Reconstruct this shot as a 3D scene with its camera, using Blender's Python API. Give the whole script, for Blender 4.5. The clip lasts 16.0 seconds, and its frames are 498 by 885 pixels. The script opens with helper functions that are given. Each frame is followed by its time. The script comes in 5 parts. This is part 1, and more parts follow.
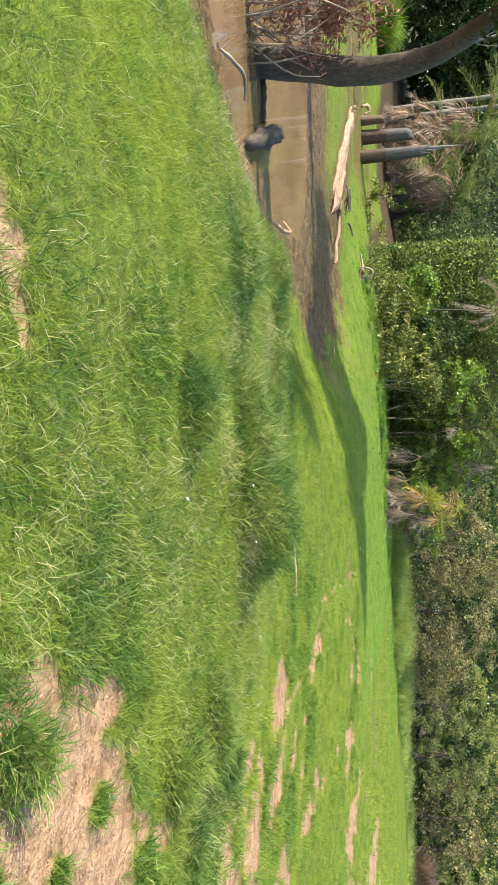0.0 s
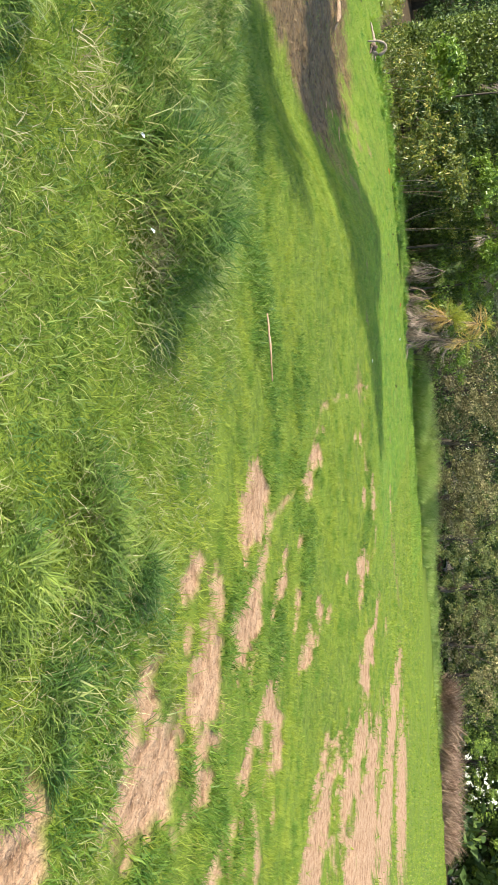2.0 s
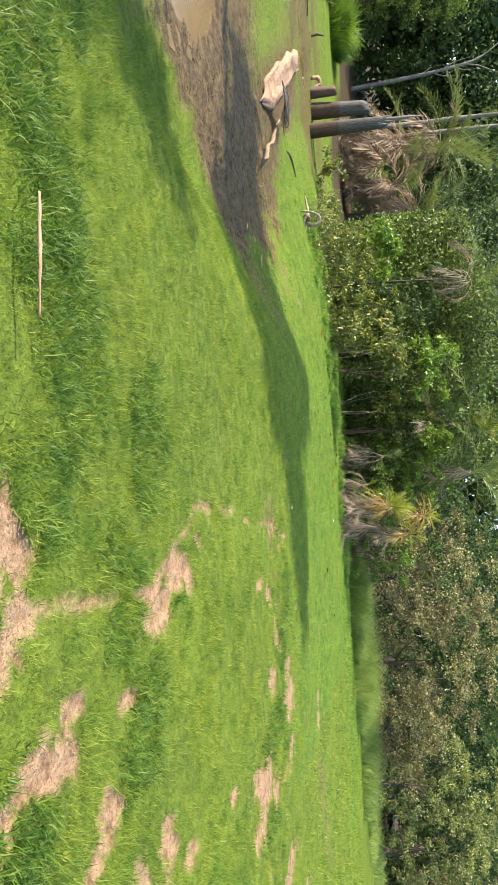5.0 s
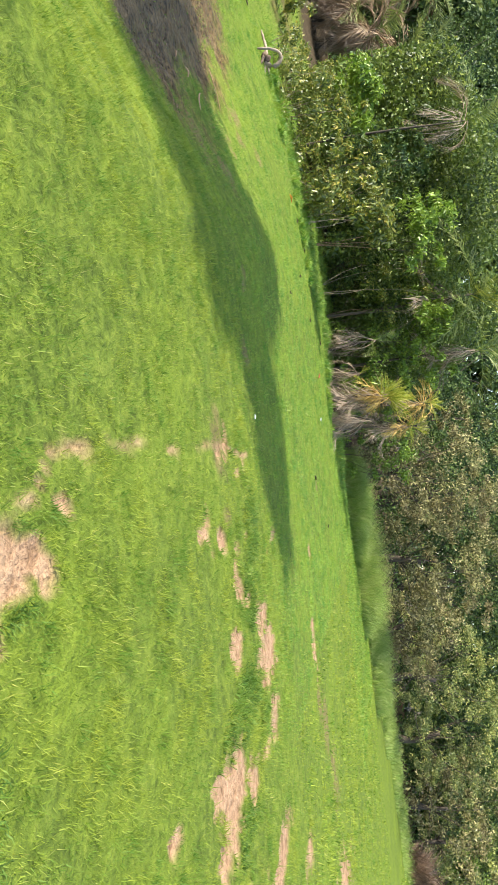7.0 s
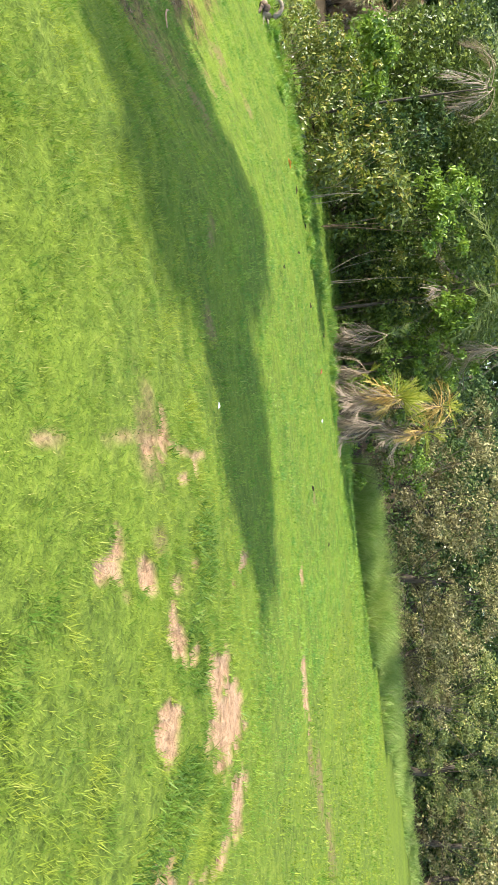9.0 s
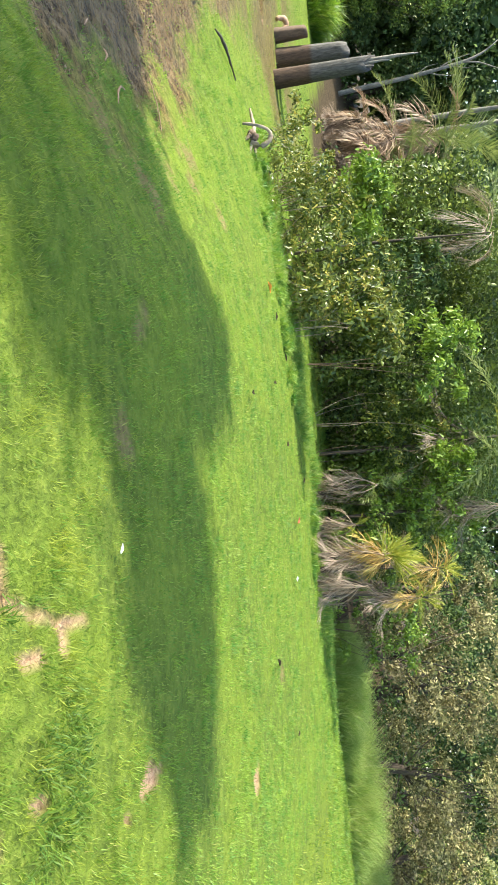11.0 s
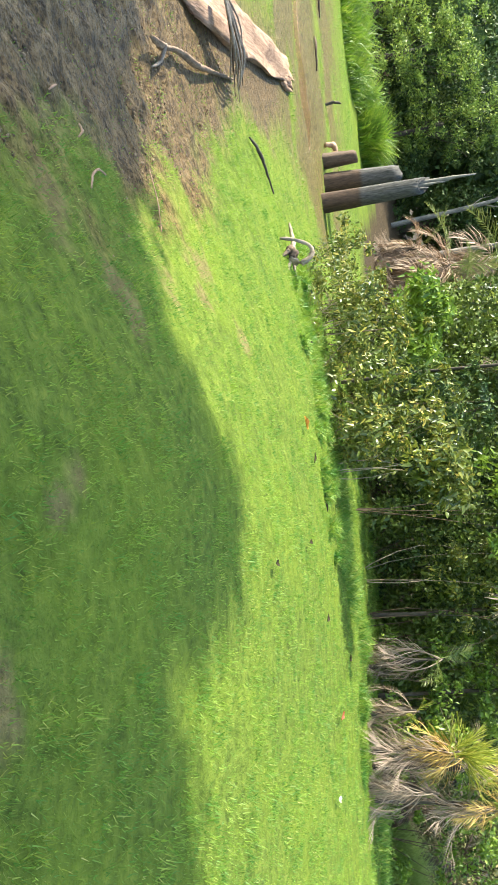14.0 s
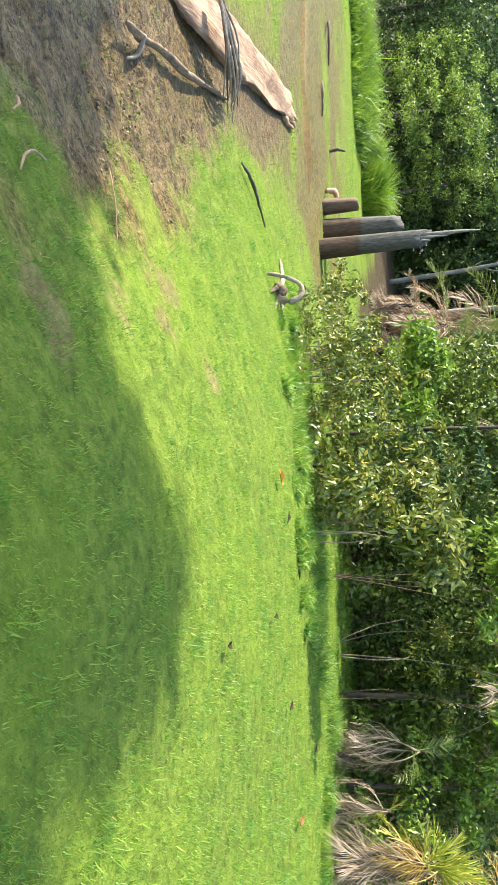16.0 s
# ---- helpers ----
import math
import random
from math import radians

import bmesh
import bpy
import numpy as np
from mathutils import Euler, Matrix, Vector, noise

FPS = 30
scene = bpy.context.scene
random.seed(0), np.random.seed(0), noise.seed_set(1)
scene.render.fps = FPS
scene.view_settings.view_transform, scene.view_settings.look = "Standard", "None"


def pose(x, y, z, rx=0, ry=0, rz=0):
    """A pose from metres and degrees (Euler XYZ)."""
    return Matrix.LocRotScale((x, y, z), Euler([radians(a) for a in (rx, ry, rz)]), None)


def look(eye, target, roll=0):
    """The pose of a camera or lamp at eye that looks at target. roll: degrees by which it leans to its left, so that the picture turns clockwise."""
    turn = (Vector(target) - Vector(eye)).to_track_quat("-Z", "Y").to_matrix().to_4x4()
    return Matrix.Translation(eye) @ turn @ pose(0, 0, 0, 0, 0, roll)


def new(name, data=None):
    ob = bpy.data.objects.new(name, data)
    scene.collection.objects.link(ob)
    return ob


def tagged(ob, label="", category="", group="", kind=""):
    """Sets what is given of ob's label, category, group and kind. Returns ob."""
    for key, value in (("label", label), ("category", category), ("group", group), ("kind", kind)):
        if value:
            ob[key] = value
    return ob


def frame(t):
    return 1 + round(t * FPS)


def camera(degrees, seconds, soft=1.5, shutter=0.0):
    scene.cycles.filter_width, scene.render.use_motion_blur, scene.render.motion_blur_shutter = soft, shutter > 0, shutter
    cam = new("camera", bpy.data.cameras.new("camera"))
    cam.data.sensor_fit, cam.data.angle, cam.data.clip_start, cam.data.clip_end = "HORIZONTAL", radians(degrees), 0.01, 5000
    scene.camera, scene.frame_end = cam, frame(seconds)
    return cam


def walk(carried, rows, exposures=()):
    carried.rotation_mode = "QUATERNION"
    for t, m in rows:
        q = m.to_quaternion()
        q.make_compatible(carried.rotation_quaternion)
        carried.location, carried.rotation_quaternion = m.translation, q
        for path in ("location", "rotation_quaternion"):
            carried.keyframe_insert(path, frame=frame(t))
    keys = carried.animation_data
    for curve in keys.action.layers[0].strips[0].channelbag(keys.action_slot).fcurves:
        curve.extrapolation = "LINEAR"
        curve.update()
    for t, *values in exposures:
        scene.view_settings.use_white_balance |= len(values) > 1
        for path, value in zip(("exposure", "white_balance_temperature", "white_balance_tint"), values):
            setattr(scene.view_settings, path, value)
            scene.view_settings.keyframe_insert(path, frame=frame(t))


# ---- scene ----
cam = camera(35.88, 16.0, soft=1.35)
walk(cam, [
    (0, look((0.009, 0.001, 1.563), (0.569, 9.706, -0.784), 89.26)),
    (0.5, look((0.257, 0.449, 1.592), (2.223, 9.923, -0.933), 89.08)),
    (1, look((0.513, 0.899, 1.567), (3.001, 10.229, -1.032), 89.51)),
    (1.5, look((0.800, 1.395, 1.594), (3.131, 10.718, -1.172), 89.38)),
    (2, look((1.043, 1.872, 1.596), (3.429, 11.204, -1.091), 89.32)),
    (2.5, look((1.327, 2.327, 1.606), (3.131, 11.929, -0.525), 91.22)),
    (3, look((1.602, 2.802, 1.633), (3.199, 12.496, -0.227), 90.33)),
    (3.5, look((1.944, 3.237, 1.584), (2.476, 13.029, -0.376), 90.44)),
    (4, look((2.236, 3.724, 1.566), (1.879, 13.461, -0.684), 89.21)),
    (4.5, look((2.497, 4.219, 1.554), (1.992, 13.940, -0.738), 88.80)),
    (5, look((2.718, 4.785, 1.570), (2.135, 14.580, -0.362), 88.03)),
    (5.2, look((2.774, 5.000, 1.586), (2.318, 14.823, -0.231), 87.45)),
    (7.3, look((2.613, 7.417, 1.686), (3.554, 17.149, -0.413), 84.89)),
    (7.5, look((2.642, 7.592, 1.717), (3.662, 17.307, -0.420), 84.91)),
    (8, look((2.761, 8.141, 1.677), (3.733, 17.870, -0.421), 86.66)),
    (8.2, look((2.805, 8.378, 1.661), (3.722, 18.104, -0.477), 86.15)),
    (10.3, look((3.008, 10.218, 1.700), (2.734, 19.981, -0.444), 87.73)),
    (10.5, look((3.017, 10.446, 1.691), (2.398, 20.200, -0.424), 87.32)),
    (11, look((3.017, 10.977, 1.700), (1.678, 20.683, -0.300), 86.08)),
    (11.5, look((3.080, 11.490, 1.685), (0.871, 21.094, -0.014), 87.64)),
    (12, look((3.017, 11.984, 1.651), (0.247, 21.442, -0.043), 86.78)),
    (12.5, look((2.928, 12.337, 1.637), (-0.137, 21.681, -0.178), 85.97)),
    (13, look((2.769, 12.600, 1.645), (-0.302, 21.926, -0.252), 85.85)),
    (13.5, look((2.473, 12.770, 1.623), (-0.464, 22.065, -0.611), 84.39)),
    (14, look((2.231, 12.965, 1.581), (-0.696, 22.177, -0.982), 84.72)),
    (14.5, look((2.046, 13.219, 1.574), (-1.014, 22.401, -0.940), 85.91)),
    (15, look((1.861, 13.417, 1.562), (-1.231, 22.615, -0.857), 85.27)),
    (15.5, look((1.784, 13.618, 1.532), (-1.513, 22.758, -0.831), 85.05)),
    (16, look((1.866, 13.975, 1.516), (-1.657, 23.027, -0.859), 87.67)),
], exposures=[(0.0, 1.43, 6700, 7), (5.0, 1.46, 6700, 7), (9.0, 1.70, 6650, 6), (12.0, 1.90, 6600, 4), (16.0, 1.95, 6600, 4)])

# ---- world and sun: low sun from the -x side ----
SUN_ELEV = 38.0
SUN_AZ = Vector((-0.958, -0.287, 0)).normalized()
world = bpy.data.worlds.new("world")
scene.world = world
world.use_nodes = True
wn = world.node_tree
sky = wn.nodes.new("ShaderNodeTexSky")
sky.sky_type = 'NISHITA'
sky.sun_disc = False
sky.sun_elevation = radians(SUN_ELEV)
sky.sun_rotation = math.atan2(SUN_AZ.x, SUN_AZ.y)
bg = wn.nodes["Background"]
wn.links.new(sky.outputs["Color"], bg.inputs["Color"])
bg.inputs["Strength"].default_value = 0.15
sun = new("sun", bpy.data.lights.new("sun", 'SUN'))
sun.data.energy = 3.55
sun.data.angle = radians(0.6)
sun.data.color = (1.0, 0.93, 0.80)
to_sun = SUN_AZ * math.cos(radians(SUN_ELEV)) + Vector((0, 0, math.sin(radians(SUN_ELEV))))
sun.matrix_world = look(to_sun * 40, (0, 0, 0))


# ---- numpy helpers ----
rng = np.random.default_rng(7)


def hash2(ix, iy, seed):
    h = (ix * 374761393 + iy * 668265263 + seed * 974634777) & 0xFFFFFFFF
    h = ((h ^ (h >> 13)) * 1274126177) & 0xFFFFFFFF
    return ((h ^ (h >> 16)) & 0xFFFF) / 65535.0


def vnoise(x, y, scale, seed=0):
    """Value noise 0..1, feature size scale metres."""
    x, y = np.asarray(x, float) / scale, np.asarray(y, float) / scale
    ix, iy = np.floor(x).astype(np.int64), np.floor(y).astype(np.int64)
    fx, fy = x - ix, y - iy
    fx, fy = fx * fx * (3 - 2 * fx), fy * fy * (3 - 2 * fy)
    a, b = hash2(ix, iy, seed), hash2(ix + 1, iy, seed)
    c, d = hash2(ix, iy + 1, seed), hash2(ix + 1, iy + 1, seed)
    return (a * (1 - fx) + b * fx) * (1 - fy) + (c * (1 - fx) + d * fx) * fy


def fbm(x, y, scale, seed=0):
    return (vnoise(x, y, scale, seed) * 0.55 + vnoise(x, y, scale / 2.1, seed + 1) * 0.28 + vnoise(x, y, scale / 4.3, seed + 2) * 0.17)


def sstep(a, b, v):
    t = np.clip((np.asarray(v, float) - a) / (b - a), 0, 1)
    return t * t * (3 - 2 * t)


# ---- the lie of the land ----
def height(x, y):
    x, y = np.asarray(x, float), np.asarray(y, float)
    top = np.interp(y, [-5, 4, 7, 9, 11, 13, 16, 20, 23, 30, 40], [-4.5, -2.6, -1.2, 0.2, 0.9, 1.2, 1.6, 1.2, 0.2, -1.0, -4.0])
    wide = np.interp(y, [0, 9, 16, 18, 21, 25, 30], [1.8, 2.0, 3.0, 4.0, 6.5, 8.0, 8.0])
    deep = np.interp(y, [0, 18, 26, 34, 60], [0.76, 0.72, 0.92, 0.98, 0.3])
    z = -deep * sstep(0, 1, (top - x) / wide)
    z = z + 0.20 * (1 - sstep(4.5, 9.0, y)) * sstep(-4, -0.5, x)
    z = z + 0.10 * np.exp(-((x - 0.9) / 0.9) ** 2 - ((y - 5.2) / 0.7) ** 2)
    z = z + 0.10 * sstep(9, 12, y) * (1 - sstep(14, 18, y)) * sstep(1.5, 4, x)
    z = z + 0.05 * (fbm(x, y, 1.7, 3) - 0.5) + 0.025 * (vnoise(x, y, 0.35, 9) - 0.5) * (1 - sstep(20, 40, y))
    # the pool and the creek are dug a little deeper
    z = z - 0.10 * sstep(1.0, 0.8, (np.abs((x + 6.2) / 3.75) ** 3 + np.abs((y - 11.8) / 3.55) ** 3) ** (1 / 3))
    z = z - 0.12 * sstep(1.0, 0.6, np.abs(y - 26.6 - 0.25 * (x + 12) + (fbm(x, y, 1.8, 5) - 0.5) * 2.4) / 0.9) * sstep(-8.5, -10.0, x)
    return z


# bare soil: centre x, y and half sizes
SOIL_START = [(2.0, 2.55, .45, .45), (2.5, 2.65, .5, .45), (2.95, 3.2, .4, .3), (3.4, 3.7, .3, .3), (1.48, 2.65, .28, .35), (1.86, 2.95, .28, .33), (1.44, 2.21, .16, .14), (1.12, 2.3, .2, .17), (.92, 2.44, .12, .05), (-.61, 2.32, .14, .06), (-.46, 2.39, .12, .07), (-.33, 2.43, .10, .07),
              (2.59, 3.25, .16, .21), (2.01, 3.33, .10, .12), (2.16, 3.54, .06, .18), (2.87, 3.57, .18, .3), (2.74, 3.81, .14, .09), (3.9, 3.5, .6, .5)]
SOIL_NEAR = [(2.85, 4.31, .07, .10), (2.83, 4.51, .07, .12), (3.24, 4.53, .18, .33), (2.82, 4.8, .08, .12), (3.76, 4.82, .13, .17), (4.51, 5.27, .14, .3), (3.86, 5.28, .10, .17), (2.69, 5.52, .11, .19), (3.36, 5.55, .2, .34), (3.05, 5.71, .10, .24),
             (5.16, 6.32, .27, .14), (4.48, 6.51, .16, .4), (3.59, 6.61, .24, .5), (3.42, 7.17, .11, .21), (4.52, 7.2, .15, .18), (2.89, 7.21, .27, .42), (5.11, 7.33, .2, .4), (2.91, 7.56, .13, .06), (3.23, 7.65, .08, .16), (3.9, 7.85, .14, .38), (3.72, 8.22, .06, .11), (4.55, 8.67, .13, .19)]
SOIL_MID = [(7.35, 8.79, .5, 1.4), (3.87, 9.03, .07, .10), (5.18, 9.13, .2, .45), (6.79, 9.28, .17, .6), (3.52, 9.56, .14, .24), (5.0, 9.75, .13, .16), (3.33, 10.02, .15, .32), (5.24, 10.23, .08, .14), (3.08, 10.56, .06, .11), (8.16, 11.28, .4, 1.5), (5.36, 11.39, .09, .10),
            (6.08, 12.36, .10, .23), (5.65, 12.36, .12, .18), (3.73, 12.74, .08, .16), (7.44, 12.8, .5, .85), (5.86, 12.75, .30, .38), (3.87, 13.16, .09, .12), (4.86, 13.26, .13, .19), (6.11, 13.42, .22, .19), (3.2, 13.44, .04, .15)]
SOIL_BACK = [(3.06, 13.77, .14, .06), (4.25, 13.62, .24, .13), (4.64, 13.9, .07, .11), (3.43, 14.05, .06, .06), (6.09, 14.07, .12, .33), (4.07, 14.09, .07, .07), (7.36, 14.2, .16, .65), (3.35, 14.36, .05, .06), (5.4, 14.56, .28, .6), (4.9, 14.42, .18, .28), (6.06, 14.67, .2, .25),
             (4.45, 15.31, .05, .09), (4.4, 15.6, .08, .2), (8.44, 16.03, .15, .45), (6.75, 18.45, .4, .2), (5.34, 19.01, .15, .12), (9.5, 11.9, .8, 2.1), (11.42, 17.0, .8, 2.8), (11.7, 14.7, 1.2, 2.0), (10.2, 11.6, .9, 1.4), (14.5, 18.5, 2.0, 1.8)]
TUFTS = [(2.27, 3.29, .2, .18), (2.55, 3.59, .12, .2), (3.02, 4.05, .24, .24), (3.7, 4.5, .27, .33), (2.9, 4.31, .12, .2), (4.14, 7.76, .18, .28), (3.49, 10.02, .05, .15), (1.18, 2.26, .16, .13), (1.66, 2.82, .07, .11), (1.71, 2.45, .06, .08), (2.75, 3.0, .07, .05), (5.75, 14.06, .14, .35), (3.23, 13.9, .08, .10), (3.55, 5.1, .15, .12)]


def bare(x, y, soft=False):
    """0 grass .. 1 bare soil; soft: a wide rim round the soil."""
    jx, jy = (fbm(x, y, 0.3, 21) - 0.5) * 0.26, (fbm(x, y, 0.3, 31) - 0.5) * 0.3
    out = np.full(np.shape(x), -9.0)
    for cx, cy, rx, ry in SOIL_START + SOIL_NEAR + SOIL_MID + SOIL_BACK:
        out = np.maximum(out, 1 - np.hypot((x + jx - cx) / (rx * 1.12), (y + jy - cy) / (ry * 1.12)))
    zone = sstep(2.2, 3.0, x) * sstep(6.6, 5.2, x) * sstep(3.6, 4.6, y) * sstep(9.6, 7.4, y)
    out = np.maximum(out, (fbm(x, y, 0.42, 44) - 0.66) * 4.0 * zone - 1.5 * (1 - zone))
    for cx, cy, rx, ry in TUFTS:
        out = np.minimum(out, np.hypot((x + jx * 0.6 - cx) / rx, (y + jy * 0.6 - cy) / ry) - 1.0)
    out = out + 0.08 + (fbm(x, y, 0.25, 41) - 0.5) * 1.3 + (vnoise(x, y, 0.07, 43) - 0.5) * 0.7
    if soft:
        return sstep(-0.55, 0.0, out)
    trail = np.abs(x - np.interp(y, [7.8, 8.4, 9.4, 10.6, 11.2, 12.1, 12.9, 14.0, 14.6], [3.22, 3.26, 3.3, 2.85, 2.89, 2.99, 3.09, 3.22, 3.33]) - (vnoise(x, y, 0.3, 47) - 0.5) * 0.12)
    trail = (1 - sstep(0.010, 0.045, trail)) * (y > 7.7) * (y < 14.7) * 0.8 * sstep(0.2, 0.5, vnoise(x, y, 0.25, 48))
    return np.maximum(sstep(0.02, 0.15, out), trail)


def mud(x, y):
    """0 turf .. 1 bare mud in the hollow."""
    edge = np.interp(y, [5, 8.5, 9.5, 10.5, 12, 14, 15.5, 17.5, 19, 20.5, 22, 24, 40], [-5.5, -3.2, -2.7, -2.4, -2.1, -1.3, -0.3, -1.3, -2.3, -4.2, -5.5, -7.0, -9.0])
    d = edge - x + (fbm(x, y, 1.2, 51) - 0.5) * 1.3 + (vnoise(x, y, 0.18, 55) - 0.5) * 0.7
    m = sstep(-0.5, 0.5, d) * (1 - sstep(23.5, 25.5, y))
    far = sstep(0.1, 0.9, (x + 4.4) * -0.826 + (y - 18.3) * -0.563) * sstep(16.8, 18.6, y)
    m = m * (1 - 0.85 * far)
    flat = sstep(0.30, 0.48, fbm(x * 0.4, y, 0.9, 57)) * sstep(20.5, 23.5, y) * sstep(35.0, 31.0, y) * sstep(-6.0, -8.0, x)
    return np.maximum(m, 0.8 * flat)


WORN = [(0.02, 16.99, .32, .22), (-1.15, 18.67, .6, .34), (-0.71, 17.85, .36, .34), (-0.87, 19.48, .3, .32), (-0.34, 16.25, .42, .26), (1.36, 15.91, .2, .2), (1.54, 15.76, .15, .15), (2.32, 15.37, .2, .18), (3.25, 13.42, .44, .3), (3.79, 13.42, .2, .2), (-0.11, 16.86, .25, .25), (-1.21, 18.43, .3, .25), (-2.3, 18.9, .5, .4), (4.6, 20.8, .3, .3), (3.05, 13.6, .4, .25), (8.3, 18.9, .7, .5), (9.4, 19.5, .8, .6), (7.6, 18.4, .4, .4)]


def worn(x, y):
    """0 .. 1 thin brownish spots in the turf."""
    out = np.full(np.shape(x), -9.0)
    for cx, cy, rx, ry in WORN:
        out = np.maximum(out, 1 - np.hypot((x - cx) / (rx * 0.8), (y - cy) / (ry * 0.8)))
    return 0.75 * sstep(0.0, 0.7, out + (fbm(x, y, 0.22, 68) - 0.5) * 2.2)


def litter(x, y):
    """1 on the leaf litter under the trees."""
    edge = np.interp(x, [-60, -30, -24, -17, -13, -8, -6, -5, -3, 0, 1, 4, 5.5, 9, 12, 17, 22, 28, 35, 45, 80], [37, 38, 40, 42, 37, 36, 29, 26.4, 25.8, 27.8, 27.8, 26.0, 28, 30, 32.5, 36.5, 38.5, 43, 46.5, 50, 60])
    return sstep(-0.4, 0.6, y - edge + (fbm(x, y, 1.0, 65) - 0.5))


# ---- materials ----
def material(name, rough=0.8):
    m = bpy.data.materials.new(name)
    m.use_nodes = True
    nt = m.node_tree
    b = nt.nodes["Principled BSDF"]
    b.inputs["Roughness"].default_value = rough
    return m, nt, b


def ramp(nt, fac, stops):
    r = nt.nodes.new("ShaderNodeValToRGB")
    while len(r.color_ramp.elements) < len(stops):
        r.color_ramp.elements.new(0.5)
    for e, (p, c) in zip(r.color_ramp.elements, stops):
        e.position, e.color = p, (*c, 1)
    nt.links.new(fac, r.inputs["Fac"])
    return r.outputs["Color"]


def noise_node(nt, scale, detail=4.0, rough=0.6, coord="Object", stretch=None):
    tc = nt.nodes.new("ShaderNodeTexCoord")
    n = nt.nodes.new("ShaderNodeTexNoise")
    n.inputs["Scale"].default_value, n.inputs["Detail"].default_value, n.inputs["Roughness"].default_value = scale, detail, rough
    out = tc.outputs[coord]
    if stretch:
        mp = nt.nodes.new("ShaderNodeMapping")
        mp.inputs["Scale"].default_value = stretch
        nt.links.new(out, mp.inputs["Vector"])
        out = mp.outputs["Vector"]
    nt.links.new(out, n.inputs["Vector"])
    return n.outputs["Fac"]


def mix(nt, fac, a, b, mode='MIX'):
    n = nt.nodes.new("ShaderNodeMix")
    n.data_type, n.blend_type = 'RGBA', mode
    for sock, v in ((n.inputs[0], fac), (n.inputs[6], a), (n.inputs[7], b)):
        if isinstance(v, (int, float)):
            sock.default_value = v
        elif isinstance(v, tuple):
            sock.default_value = (*v, 1)
        else:
            nt.links.new(v, sock)
    return n.outputs[2]


def bump(nt, b, fac, strength, dist=0.02):
    n = nt.nodes.new("ShaderNodeBump")
    n.inputs["Strength"].default_value, n.inputs["Distance"].default_value = strength, dist
    nt.links.new(fac, n.inputs["Height"])
    nt.links.new(n.outputs["Normal"], b.inputs["Normal"])


def leaf_material(name, stops, patch, rough=0.5, through_light=0.35, scale=1.5, fine=0.0, fine_to=(0.05, 0.12, 0.01), gloss=0.5):
    """Blades and leaves: a colour per island, shifted in patches, partly translucent."""
    m, nt, b = material(name, rough)
    geo = nt.nodes.new("ShaderNodeNewGeometry")
    col = ramp(nt, geo.outputs["Random Per Island"], stops)
    col = mix(nt, ramp(nt, noise_node(nt, scale, 3.0), [(0.40, (0, 0, 0)), (0.62, (0.75, 0.75, 0.75))]), col, patch)
    if fine:
        col = mix(nt, ramp(nt, noise_node(nt, fine, 3.0), [(0.44, (0, 0, 0)), (0.62, (0.85, 0.85, 0.85))]), col, fine_to)
    nt.links.new(col, b.inputs["Base Color"])
    b.inputs["Specular IOR Level"].default_value = gloss
    tr = nt.nodes.new("ShaderNodeBsdfTranslucent")
    nt.links.new(col, tr.inputs["Color"])
    mx = nt.nodes.new("ShaderNodeMixShader")
    mx.inputs[0].default_value = through_light
    nt.links.new(b.outputs[0], mx.inputs[1])
    nt.links.new(tr.outputs[0], mx.inputs[2])
    nt.links.new(mx.outputs[0], nt.nodes["Material Output"].inputs["Surface"])
    return m


def wood_material(name, dark, light, rough=0.85, grain=(6, 6, 1.2), strength=0.6):
    m, nt, b = material(name, rough)
    n1, n2 = noise_node(nt, 6, 5, 0.65, stretch=grain), noise_node(nt, 2.2, 3)
    col = ramp(nt, n1, [(0.32, dark), (0.68, light)])
    col = mix(nt, ramp(nt, n2, [(0.45, (0, 0, 0)), (0.7, (0.6, 0.6, 0.6))]), col, tuple(0.55 * c for c in dark))
    nt.links.new(col, b.inputs["Base Color"])
    bump(nt, b, n1, strength, 0.02)
    return m


